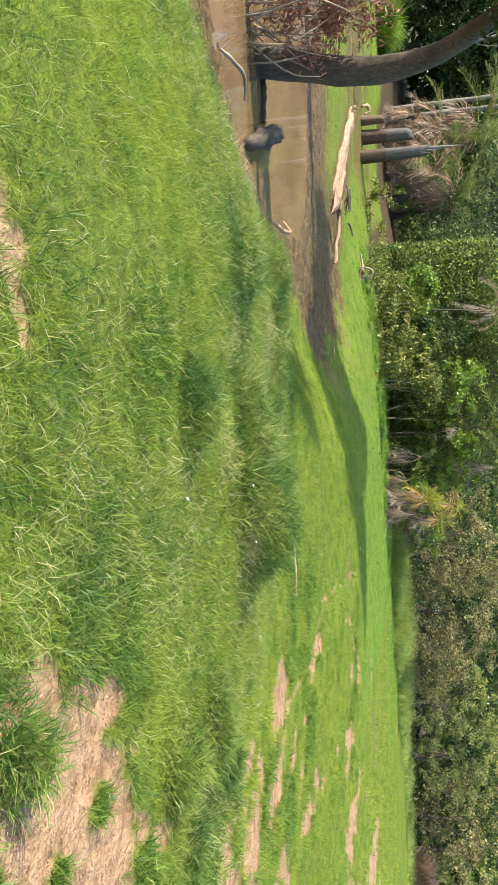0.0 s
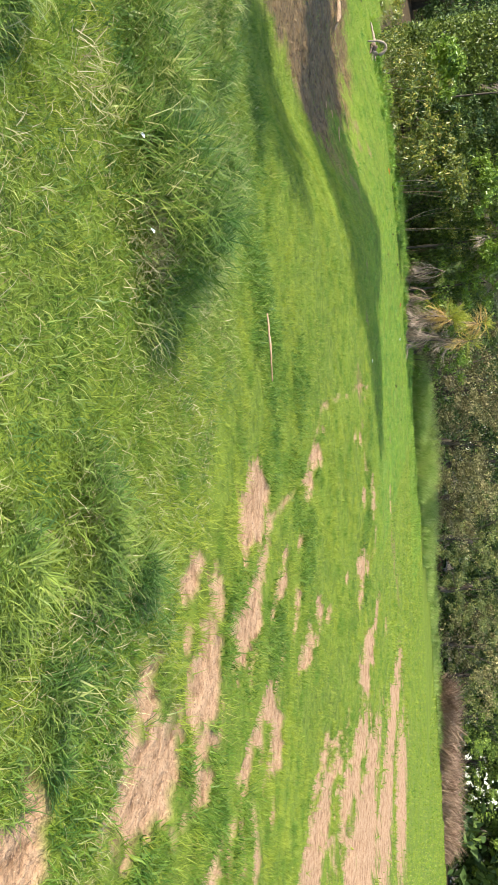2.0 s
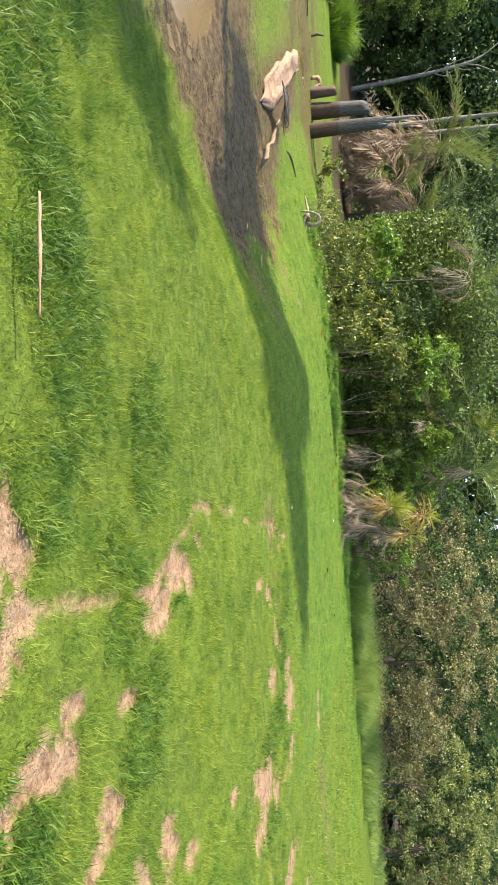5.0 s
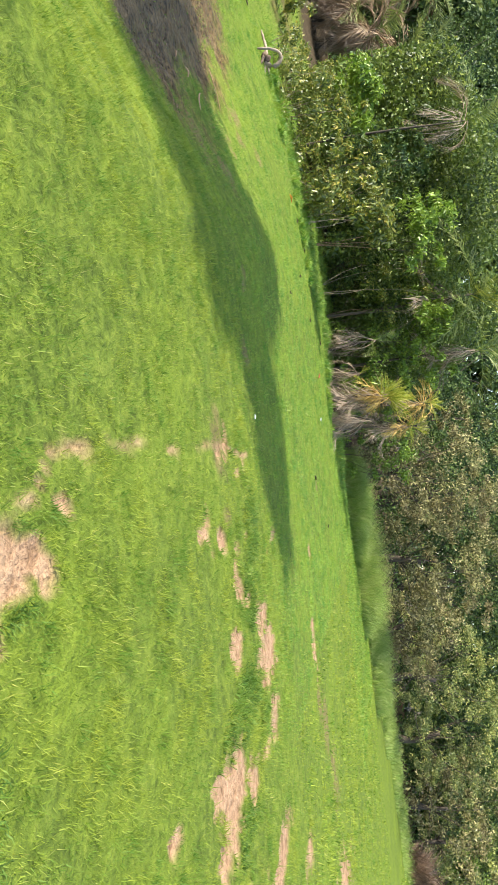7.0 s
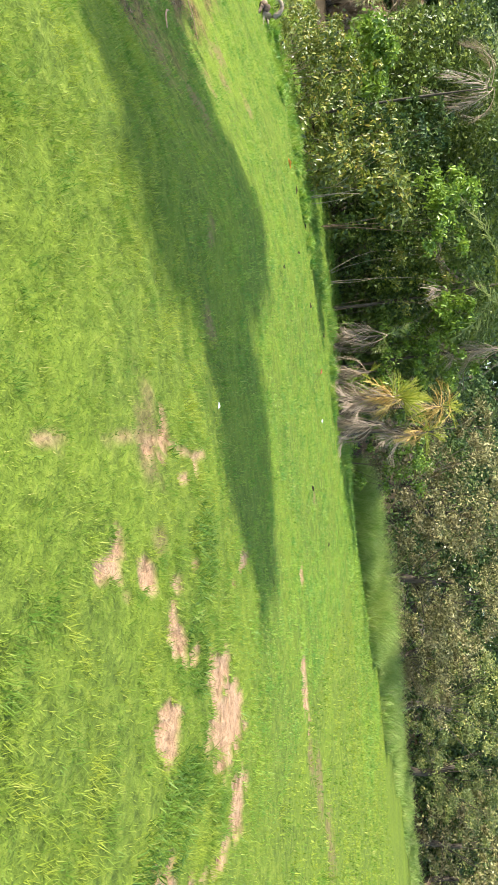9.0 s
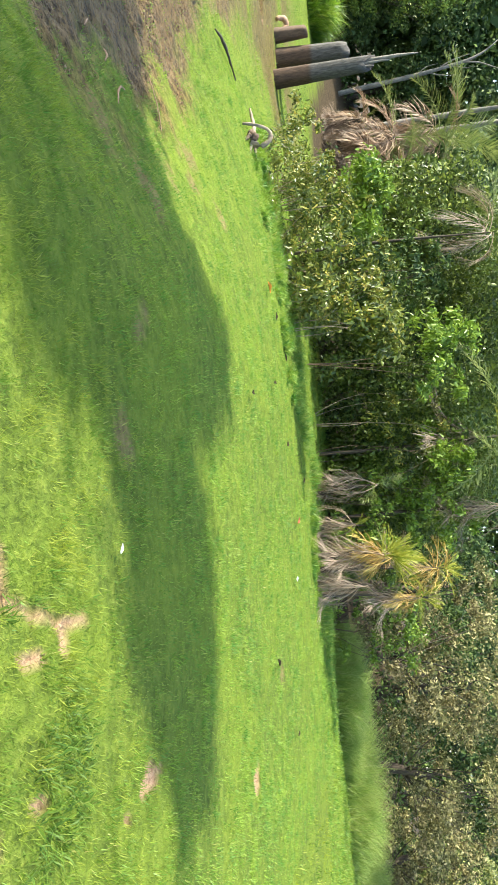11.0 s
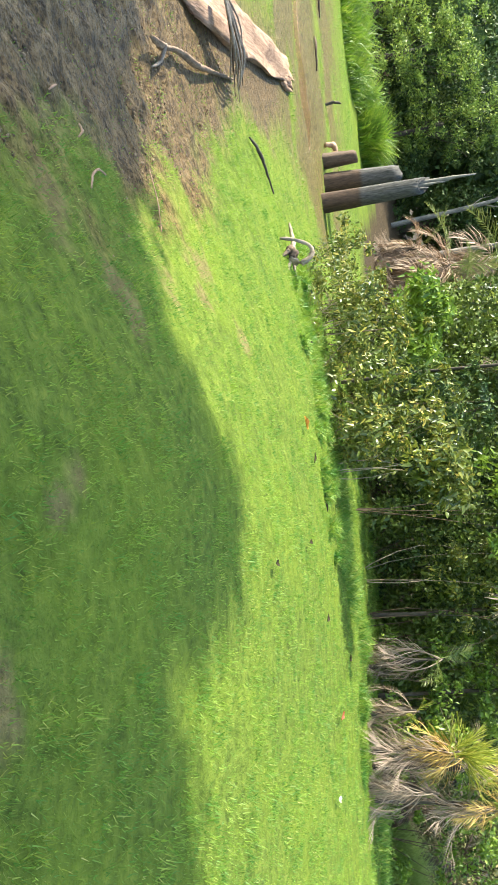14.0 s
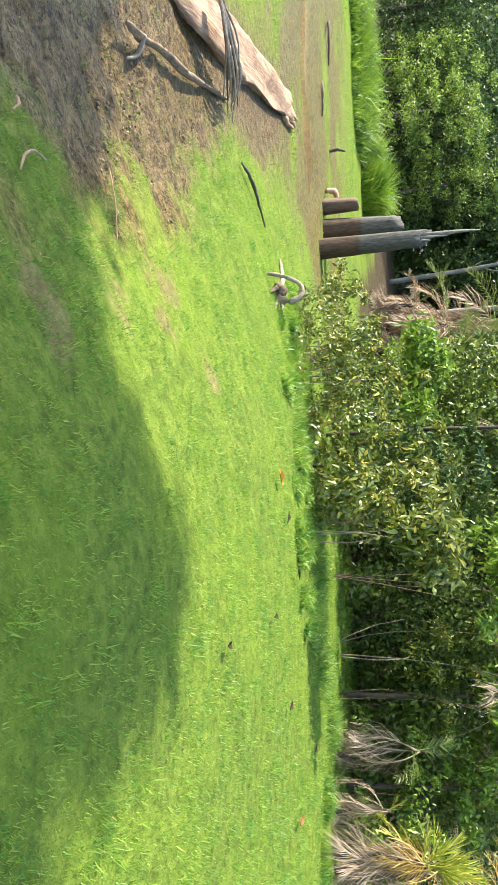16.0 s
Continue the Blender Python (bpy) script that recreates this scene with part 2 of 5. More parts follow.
def ground_material():
    m, nt, b = material("ground", 0.95)
    b.inputs["Specular IOR Level"].default_value = 0.12
    at = {}
    for k in ("bare", "mud", "wet", "litter", "worn"):
        a = nt.nodes.new("ShaderNodeAttribute")
        a.attribute_name = k
        at[k] = a.outputs["Fac"]
    big, fine, grit = noise_node(nt, 0.7, 4), noise_node(nt, 9, 6, 0.7), noise_node(nt, 45, 5, 0.75)
    turf = ramp(nt, fine, [(0.30, (0.055, 0.082, 0.014)), (0.52, (0.125, 0.175, 0.025)), (0.72, (0.205, 0.245, 0.042))])
    turf = mix(nt, ramp(nt, big, [(0.42, (0, 0, 0)), (0.66, (0.4, 0.4, 0.4))]), turf, (0.19, 0.26, 0.022))
    soil = ramp(nt, fine, [(0.34, (0.21, 0.118, 0.062)), (0.48, (0.40, 0.248, 0.145)), (0.70, (0.52, 0.345, 0.215))])
    soil = mix(nt, ramp(nt, grit, [(0.36, (0.75, 0.75, 0.75)), (0.47, (0, 0, 0))]), soil, (0.17, 0.085, 0.05))
    wetmud = ramp(nt, fine, [(0.34, (0.05, 0.031, 0.013)), (0.50, (0.165, 0.106, 0.045)), (0.72, (0.29, 0.195, 0.09))])
    turf = mix(nt, at["worn"], turf, ramp(nt, fine, [(0.3, (0.12, 0.085, 0.04)), (0.55, (0.22, 0.16, 0.075)), (0.75, (0.30, 0.24, 0.11))]))
    # dark specks colour in the shade inside small holes of the mud
    wetmud = mix(nt, ramp(nt, noise_node(nt, 22, 4, 0.7), [(0.38, (0.85, 0.85, 0.85)), (0.50, (0, 0, 0))]), wetmud, (0.035, 0.022, 0.011))
    col = mix(nt, at["bare"], turf, soil)
    col = mix(nt, at["mud"], col, wetmud)
    col = mix(nt, at["litter"], col, ramp(nt, fine, [(0.3, (0.03, 0.022, 0.014)), (0.55, (0.075, 0.055, 0.032)), (0.75, (0.14, 0.10, 0.06))]))
    nt.links.new(col, b.inputs["Base Color"])
    r = nt.nodes.new("ShaderNodeMapRange")
    nt.links.new(at["wet"], r.inputs["Value"])
    r.inputs["To Min"].default_value, r.inputs["To Max"].default_value = 0.95, 0.45
    nt.links.new(r.outputs["Result"], b.inputs["Roughness"])
    pits = noise_node(nt, 26, 4, 0.65)
    height_mix = nt.nodes.new("ShaderNodeMix")
    nt.links.new(at["mud"], height_mix.inputs[0])
    nt.links.new(fine, height_mix.inputs[2])
    nt.links.new(pits, height_mix.inputs[3])
    bump(nt, b, height_mix.outputs[0], 1.0, 0.07)
    return m


M_GROUND = ground_material()
M_LAWN = leaf_material("lawn_blade", [(0.0, (0.10, 0.185, 0.021)), (0.5, (0.238, 0.32, 0.037)), (0.9, (0.335, 0.385, 0.068)), (1.0, (0.45, 0.40, 0.15))], (0.325, 0.367, 0.045), 0.55, 0.42, 0.6, 3.6, (0.08, 0.185, 0.021), gloss=0.3)
M_LAWN_FRESH = leaf_material("fresh_lawn_blade", [(0.0, (0.085, 0.20, 0.028)), (0.5, (0.205, 0.36, 0.045)), (0.85, (0.35, 0.45, 0.07)), (1.0, (0.52, 0.47, 0.16))], (0.295, 0.42, 0.05), 0.5, 0.45, 0.5, 4.5, (0.08, 0.22, 0.032))
M_ROUGH = leaf_material("rough_blade", [(0.0, (0.055, 0.13, 0.024)), (0.45, (0.175, 0.28, 0.048)), (0.80, (0.35, 0.405, 0.105)), (1.0, (0.60, 0.53, 0.27))], (0.27, 0.345, 0.06), 0.45, 0.45, 0.8, 2.4, (0.05, 0.13, 0.024), gloss=0.3)
M_LUSH = leaf_material("lush_blade", [(0.0, (0.05, 0.12, 0.016)), (0.5, (0.13, 0.23, 0.028)), (0.85, (0.22, 0.31, 0.045)), (1.0, (0.36, 0.38, 0.11))], (0.15, 0.245, 0.03), 0.5, 0.42, 1.2, 5.0, (0.06, 0.14, 0.02), gloss=0.3)
M_STRAW = leaf_material("straw", [(0.0, (0.15, 0.095, 0.045)), (0.4, (0.32, 0.26, 0.13)), (1.0, (0.52, 0.46, 0.28))], (0.30, 0.30, 0.12), 0.6, 0.2, 1.5)
M_REED = leaf_material("reed_blade", [(0.0, (0.22, 0.34, 0.06)), (0.6, (0.42, 0.52, 0.14)), (1.0, (0.58, 0.58, 0.26))], (0.40, 0.48, 0.13), 0.5, 0.5, 0.5, 3.0, (0.20, 0.32, 0.06))
M_REED_BRIGHT = leaf_material("bright_reed", [(0.0, (0.10, 0.20, 0.015)), (0.6, (0.22, 0.35, 0.03)), (1.0, (0.38, 0.44, 0.08))], (0.20, 0.32, 0.03), 0.5, 0.4, 0.4, 1.3, (0.07, 0.15, 0.02))
M_LEAF_SHRUB = leaf_material("shrub_leaf", [(0.0, (0.022, 0.045, 0.010)), (0.42, (0.10, 0.15, 0.024)), (0.78, (0.27, 0.30, 0.05)), (1.0, (0.56, 0.44, 0.10))], (0.155, 0.18, 0.032), 0.34, 0.30, 1.2, gloss=0.6)
M_LEAF_VINE = leaf_material("vine_leaf", [(0.0, (0.045, 0.10, 0.014)), (0.6, (0.165, 0.28, 0.03)), (1.0, (0.36, 0.46, 0.07))], (0.20, 0.30, 0.04), 0.36, 0.36, 1.5)
M_LEAF_OLIVE = leaf_material("olive_leaf", [(0.0, (0.05, 0.055, 0.02)), (0.5, (0.19, 0.19, 0.07)), (0.85, (0.40, 0.375, 0.165)), (1.0, (0.58, 0.50, 0.27))], (0.20, 0.16, 0.085), 0.45, 0.28, 0.35, gloss=0.2)
M_LEAF_GOLD = leaf_material("gold_leaf", [(0.0, (0.07, 0.10, 0.028)), (0.5, (0.20, 0.25, 0.06)), (0.85, (0.37, 0.38, 0.11)), (1.0, (0.54, 0.46, 0.17))], (0.17, 0.20, 0.075), 0.42, 0.3, 0.35)
# deep shade of the wood is put into this leaf colour
M_LEAF_SHADE_DARK = leaf_material("shade_dark_leaf", [(0.0, (0.012, 0.03, 0.014)), (0.5, (0.045, 0.086, 0.028)), (0.85, (0.125, 0.185, 0.05)), (1.0, (0.26, 0.34, 0.085))], (0.09, 0.145, 0.038), 0.5, 0.22, 0.25, gloss=0.25)
M_LEAF_THICKET = leaf_material("thicket_leaf", [(0.0, (0.02, 0.04, 0.012)), (0.5, (0.085, 0.13, 0.028)), (0.85, (0.20, 0.26, 0.05)), (1.0, (0.36, 0.40, 0.09))], (0.13, 0.19, 0.035), 0.42, 0.28, 0.5, gloss=0.4)
# lighter leaf colour paints the sunlit look of crowns against the dark wood
M_LEAF_SUNLIT = leaf_material("sunlit_leaf", [(0.0, (0.05, 0.10, 0.022)), (0.5, (0.17, 0.26, 0.045)), (0.85, (0.32, 0.42, 0.07)), (1.0, (0.48, 0.54, 0.13))], (0.22, 0.32, 0.06), 0.45, 0.35, 0.4, gloss=0.3)
M_FROND_DEAD = leaf_material("dead_frond", [(0.0, (0.17, 0.115, 0.08)), (0.5, (0.38, 0.27, 0.19)), (1.0, (0.60, 0.48, 0.37))], (0.30, 0.235, 0.18), 0.7, 0.2, 0.8)
M_FROND_RUST = leaf_material("rust_frond", [(0.0, (0.16, 0.09, 0.055)), (0.5, (0.38, 0.25, 0.155)), (1.0, (0.62, 0.48, 0.32))], (0.24, 0.165, 0.105), 0.55, 0.25, 0.6)
M_FROND_YELLOW = leaf_material("yellow_frond", [(0.0, (0.36, 0.22, 0.06)), (0.5, (0.58, 0.36, 0.11)), (1.0, (0.70, 0.50, 0.24))], (0.50, 0.42, 0.10), 0.5, 0.35, 1.3)
M_FROND_LIME = leaf_material("lime_frond", [(0.0, (0.16, 0.24, 0.03)), (0.5, (0.36, 0.40, 0.05)), (1.0, (0.60, 0.54, 0.14))], (0.42, 0.42, 0.07), 0.45, 0.4, 1.3)
M_FROND_GREEN = leaf_material("green_frond", [(0.0, (0.07, 0.13, 0.03)), (0.6, (0.17, 0.24, 0.05)), (1.0, (0.32, 0.35, 0.10))], (0.22, 0.25, 0.08), 0.42, 0.35, 1.0)
M_RED_LEAF = leaf_material("red_dry_leaf", [(0.0, (0.12, 0.045, 0.03)), (0.6, (0.28, 0.12, 0.075)), (1.0, (0.42, 0.24, 0.15))], (0.20, 0.08, 0.05), 0.6, 0.3, 0.8)
M_DRY_SCRUB = leaf_material("dry_scrub", [(0.0, (0.15, 0.085, 0.055)), (0.6, (0.34, 0.215, 0.15)), (1.0, (0.50, 0.37, 0.27))], (0.28, 0.19, 0.13), 0.6, 0.25, 0.8)
M_BARK_GREY = wood_material("grey_bark", (0.13, 0.115, 0.10), (0.34, 0.31, 0.27))
M_BARK_DARK = wood_material("dark_bark", (0.035, 0.027, 0.020), (0.11, 0.085, 0.062))
M_WOOD_PALE = wood_material("pale_wood", (0.33, 0.185, 0.105), (0.56, 0.36, 0.235), 0.8, (1.2, 7, 7))
M_WOOD_BROWN = wood_material("brown_wood", (0.06, 0.038, 0.025), (0.17, 0.11, 0.072))
M_TWIG = wood_material("twig", (0.20, 0.15, 0.11), (0.42, 0.33, 0.25))


# ---- mesh builders ----
def mesh_from(name, verts, faces, mat, smooth=False):
    """verts (n,3) array; faces (m,k) int array."""
    me = bpy.data.meshes.new(name)
    verts, faces = np.asarray(verts, np.float32), np.asarray(faces, np.int32)
    k = faces.shape[1]
    me.vertices.add(len(verts))
    me.vertices.foreach_set("co", verts.ravel())
    me.loops.add(faces.size)
    me.loops.foreach_set("vertex_index", faces.ravel())
    me.polygons.add(len(faces))
    me.polygons.foreach_set("loop_start", np.arange(0, faces.size, k, dtype=np.int32))
    me.update(calc_edges=True)
    if smooth:
        me.polygons.foreach_set("use_smooth", np.ones(len(faces), bool))
    me.materials.append(mat)
    return me


def part(name, me, parent=None, label="", m=None):
    ob = new(name, me)
    if parent is not None:
        ob.parent = parent
    if m is not None:
        ob.matrix_basis = m
    if label:
        tagged(ob, label)
    return ob


def empty(name, m, label, category, group="", kind=""):
    ob = new(name)
    ob.empty_display_size = 0.2
    ob.matrix_basis = m
    return tagged(ob, label, category, group, kind)


def tube(points, radii, sides=8, lump=0.0, seed=0, cap=True, flute=0.0):
    """A swept tube through points: (verts, quads)."""
    p = np.asarray(points, float)
    n = len(p)
    r = np.interp(np.linspace(0, 1, n), np.linspace(0, 1, len(radii)), radii)
    tan = np.gradient(p, axis=0)
    tan /= np.linalg.norm(tan, axis=1)[:, None] + 1e-9
    ref = np.array([0.0, 0, 1]) if abs(tan[0, 2]) < 0.9 else np.array([1.0, 0, 0])
    loc = np.random.default_rng(seed)
    wob = (1 + lump * (loc.random((n, sides)) - 0.5) * 2) * (1 + flute * (loc.random((1, sides)) - 0.5) * 2)
    v = []
    for i in range(n):
        a = np.cross(tan[i], ref)
        a /= np.linalg.norm(a) + 1e-9
        b = np.cross(tan[i], a)
        ang = np.arange(sides) / sides * 2 * np.pi
        v.append(p[i] + (np.cos(ang)[:, None] * a + np.sin(ang)[:, None] * b) * (r[i] * wob[i])[:, None])
    v = np.concatenate(v)
    f = [(i * sides + j, i * sides + (j + 1) % sides, (i + 1) * sides + (j + 1) % sides, (i + 1) * sides + j) for i in range(n - 1) for j in range(sides)]
    if cap:
        for base, centre, flip in ((0, p[0], True), ((n - 1) * sides, p[-1], False)):
            c = len(v)
            v = np.vstack([v, centre])
            for j in range(0, sides, 2):
                q = (base + j, base + (j + 1) % sides, base + (j + 2) % sides, c)
                f.append(q[::-1] if flip else q)
    return v, np.array(f, np.int32)


def joined(pieces):
    vs, fs, k = [], [], 0
    for v, f in pieces:
        vs.append(v)
        fs.append(np.asarray(f) + k)
        k += len(v)
    return np.concatenate(vs), np.concatenate(fs)


def blades(x, y, z, length, width, lean, r, bend=True):
    """Grass blades: one triangle, or three when bent."""
    n = len(x)
    az, face = r.random(n) * 2 * np.pi, r.random(n) * 2 * np.pi
    d = np.stack([np.cos(az) * lean, np.sin(az) * lean, np.ones(n)], 1)
    d /= np.linalg.norm(d, axis=1)[:, None]
    s = np.stack([np.cos(face), np.sin(face), np.zeros(n)], 1) * (width / 2)[:, None]
    o = np.stack([x, y, z], 1)
    if not bend:
        v = np.stack([o - s, o + s, o + d * length[:, None]], 1).reshape(-1, 3)
        return v, np.arange(3 * n).reshape(n, 3)
    mid = o + d * (length * 0.55)[:, None]
    side = np.stack([np.cos(az), np.sin(az), np.zeros(n)], 1)
    d2 = d + side * (0.35 + 0.9 * r.random(n) * np.minimum(lean + 0.3, 1.2))[:, None] - np.array([0, 0, 0.25])
    d2 /= np.linalg.norm(d2, axis=1)[:, None]
    tip = mid + d2 * (length * 0.5)[:, None]
    v = np.stack([o - s, o + s, mid - s * 0.75, mid + s * 0.75, tip], 1).reshape(-1, 3)
    k = np.arange(n)[:, None] * 5
    f = np.concatenate([k + [0, 1, 3], k + [0, 3, 2], k + [2, 3, 4]], 0)
    return v, f


def leaves(centres, size, r, aspect=0.45, up=0.4, normals=None, fine=False):
    """Folded leaves at the given places, four-cornered or (fine) six-cornered and drooping: (verts, triangles)."""
    n = len(centres)
    d = r.normal(size=(n, 3))
    d[:, 2] -= 0.25
    d /= np.linalg.norm(d, axis=1)[:, None]
    nn = r.normal(size=(n, 3)) * 0.9 + np.array([0, 0, up])
    if normals is not None:
        nn += normals * 0.8
    s = np.cross(d, nn)
    s /= np.linalg.norm(s, axis=1)[:, None] + 1e-9
    nn = np.cross(s, d)
    L = size * (0.6 + 0.8 * r.random(n))
    w = (L * aspect)[:, None]
    if fine:
        a, c_ = centres + d * (L * 0.28)[:, None], centres + d * (L * 0.68)[:, None] - np.array([0, 0, 1]) * (L * 0.06)[:, None]
        tip = centres + d * L[:, None] - np.array([0, 0, 1]) * (L * 0.22)[:, None]
        v = np.stack([centres, a + s * w * 0.46 + nn * w * 0.14, c_ + s * w * 0.36 + nn * w * 0.10, tip, c_ - s * w * 0.36 + nn * w * 0.10, a - s * w * 0.46 + nn * w * 0.14], 1).reshape(-1, 3)
        k = np.arange(n)[:, None] * 6
        return v, np.concatenate([k + [0, 1, 2], k + [0, 2, 3], k + [0, 3, 4], k + [0, 4, 5]], 0)
    v = np.stack([centres, centres + d * (L * 0.45)[:, None] + s * w * 0.5 + nn * w * 0.15, centres + d * L[:, None],
                  centres + d * (L * 0.45)[:, None] - s * w * 0.5 + nn * w * 0.15], 1).reshape(-1, 3)
    k = np.arange(n)[:, None] * 4
    return v, np.concatenate([k + [0, 1, 2], k + [0, 2, 3]], 0)


def crown(centre, radii, n_clumps, per, leaf, r, clump=0.5, hollow=0.55, aspect=0.45, fine=False):
    """Leaves in clumps spread over an uneven ellipsoid."""
    d = r.normal(size=(n_clumps, 3))
    d /= np.linalg.norm(d, axis=1)[:, None]
    rad = hollow + (1 - hollow) * r.random(n_clumps) ** 0.6
    rad *= 0.78 + 0.5 * r.random(n_clumps)
    c = np.asarray(centre) + d * rad[:, None] * np.asarray(radii)
    cs = clump * (0.5 + r.random(n_clumps))
    idx = np.repeat(np.arange(n_clumps), (per * (0.4 + 1.2 * r.random(n_clumps))).astype(int) + 3)
    g = r.normal(size=(len(idx), 3)) * np.array([1, 1, 0.62])
    pts = c[idx] + g * cs[idx][:, None] * 0.46
    return leaves(pts, leaf, r, aspect, 0.5, d[idx], fine), c


def limb_tubes(base, tips, r0, r, sides=5, wave=0.08):
    out = []
    base = np.asarray(base, float)
    for tip in tips:
        mid = base + (tip - base) * 0.5 + r.normal(size=3) * np.linalg.norm(tip - base) * wave
        t = np.linspace(0, 1, 6)[:, None]
        p = (1 - t) ** 2 * base + 2 * t * (1 - t) * mid + t ** 2 * tip
        out.append(tube(p, [r0, r0 * 0.25], sides))
    return out


def tree(name, x, y, tall, trunk_r, radii, crown_z, leaf_mat, bark, label, category, r, clumps=60, per=70, leaf=0.14, clump=0.6, lean=(0, 0), group="", hollow=0.5, aspect=0.45):
    """Tapered trunk with limbs under a crown of many leaves."""
    z0 = float(height(x, y))
    ob = empty(name, pose(x, y, z0), label, category, group)
    t = np.linspace(0, 1, 9)
    path = np.stack([lean[0] * t ** 1.4 + 0.10 * np.sin(t * 5 + x), lean[1] * t ** 1.4 + 0.10 * np.cos(t * 4 + y) - 0.1, -0.15 + t * (crown_z + 0.15)], 1)
    (lv, lf), c = crown((lean[0], lean[1], crown_z + radii[2] * 0.25), radii, clumps, per, leaf, r, clump, hollow, aspect=aspect)
    keep = c[r.permutation(len(c))[:max(5, min(16, clumps // 5))]]
    wood = [tube(path, [trunk_r * 1.25, trunk_r, trunk_r * 0.75, trunk_r * 0.5], 9, 0.06, int(abs(x * 10)))] + limb_tubes(path[-4], keep, trunk_r * 0.13, r, wave=0.16)
    wv, wf = joined(wood)
    part("trunk", mesh_from("trunk", wv, wf, bark, True), ob)
    part("crown", mesh_from("crown", lv, lf, leaf_mat), ob)
    return ob


def shrub(name, x, y, radii, leaf_mat, label, r, clumps=40, per=60, leaf=0.09, clump=0.35, stems=9, stem_mat=None, group="", hollow=0.45, lift=0.5, aspect=0.45):
    """Many stems from one foot, with leaves from near the ground up."""
    z0 = float(height(x, y))
    ob = empty(name, pose(x, y, z0), label, "shrub", group)
    (lv, lf), c = crown((0, 0, radii[2] * lift), radii, clumps, per, leaf, r, clump, hollow, aspect=aspect, fine=True)
    low = lv[:, 2] < 0.02
    lv[low, 2] = 0.02 + 0.2 * np.abs(lv[low, 2])
    wood = limb_tubes((0, 0.2, -0.35), c[r.permutation(len(c))[:stems]], 0.008 + 0.002 * radii[2], r, wave=0.2)
    for wv, wf in wood:
        part("stem", mesh_from("stem", wv, wf, stem_mat or M_WOOD_BROWN, True), ob)
    part("foliage", mesh_from("foliage", lv, lf, leaf_mat), ob)
    return ob


def frond_mesh(name, length, droop, leaflet, mat, r, pairs=34, vee=0.5, hang=0.3, width=0.022, ragged=0.15, spread=1.05):
    """A feather frond along +x from the origin, arching down, with narrow leaflets."""
    t = np.linspace(0, 1, 12)
    ang = -droop * t ** 1.3
    seg = length / 11
    p = np.zeros((12, 3))
    for i in range(1, 12):
        p[i] = p[i - 1] + seg * np.array([math.cos(ang[i]), 0, math.sin(ang[i])])
    rv, rf = tube(p, [0.016, 0.010, 0.003], 4, cap=False)
    tri = np.concatenate([rf[:, [0, 1, 2]], rf[:, [0, 2, 3]]])
    vs, fs, k = [rv], [tri], len(rv)
    for side in (-1, 1):
        for i in range(pairs):
            u = 0.18 + 0.82 * (i + r.random() * 0.6) / pairs
            if r.random() < ragged:
                continue
            o = np.array([np.interp(u, t, p[:, j]) for j in range(3)])
            a = float(np.interp(u, t, ang))
            fw, upv = np.array([math.cos(a), 0, math.sin(a)]), np.array([-math.sin(a), 0, math.cos(a)])
            L = leaflet * (math.sin(math.pi * min(1, 0.25 + u * 0.72)) * 0.8 + 0.25) * (0.75 + 0.4 * r.random())
            d = fw * (0.55 + 0.5 * u) + np.array([0, side, 0]) * (spread - 0.4 * spread * u) + upv * vee * (0.6 + 0.6 * r.random())
            d = d / np.linalg.norm(d) + r.normal(size=3) * 0.10
            w = np.cross(d, upv + r.normal(size=3) * 0.4)
            w = w / (np.linalg.norm(w) + 1e-9) * width * 0.5
            mid = o + d * L * 0.55
            tip = mid + (d + np.array([0, 0, -hang * (0.5 + r.random())])) * L * 0.5
            vs.append(np.array([o - w * 0.6, o + w * 0.6, mid + w, mid - w, tip]))
            fs.append(np.array([[0, 1, 2], [0, 2, 3], [3, 2, 4]]) + k)
            k += 5
    return mesh_from(name, np.concatenate(vs), np.concatenate(fs), mat)


# ---- ground ----
def axis_steps(spans):
    out = []
    for a, b, s in spans:
        out.append(np.arange(a, b, s))
    return np.concatenate(out + [[spans[-1][1]]])


gx = axis_steps([(-400, -60, 20), (-60, -20, 2), (-20, -6, 0.4), (-6, -2, 0.07), (-2, 8, 0.06), (8, 14, 0.2), (14, 60, 1.0), (60, 400, 20)])
gy = axis_steps([(-300, -20, 20), (-20, 0, 1.0), (0, 1.5, 0.2), (1.5, 10, 0.06), (10, 20, 0.08), (20, 28, 0.2), (28, 60, 0.8), (60, 600, 20)])
GX, GY = np.meshgrid(gx, gy)
GZ = height(GX, GY)
gb, gm = bare(GX, GY), mud(GX, GY)
GZ = GZ - 0.02 * gb + gm * (0.07 * (fbm(GX, GY, 0.3, 61) - 0.5) - 0.03 * sstep(0.5, 0.8, vnoise(GX, GY, 0.13, 63))) * sstep(-0.80, -0.72, GZ)
ni, nj = GX.shape
idx = np.arange(ni * nj).reshape(ni, nj)
quads = np.stack([idx[:-1, :-1], idx[:-1, 1:], idx[1:, 1:], idx[1:, :-1]], -1).reshape(-1, 4)
gme = mesh_from("ground", np.stack([GX, GY, GZ], -1).reshape(-1, 3), quads, M_GROUND, True)
wet = gm * sstep(-0.55, -0.72, GZ)
for key, val in (("bare", gb), ("mud", gm), ("wet", wet), ("litter", litter(GX, GY)), ("worn", worn(GX, GY))):
    at = gme.attributes.new(key, 'FLOAT', 'POINT')
    at.data.foreach_set("value", np.asarray(val, np.float32).ravel())
ground = tagged(new("ground", gme), "sunlit grass field with bare tan soil patches and a muddy hollow", "ground", kind="structure")


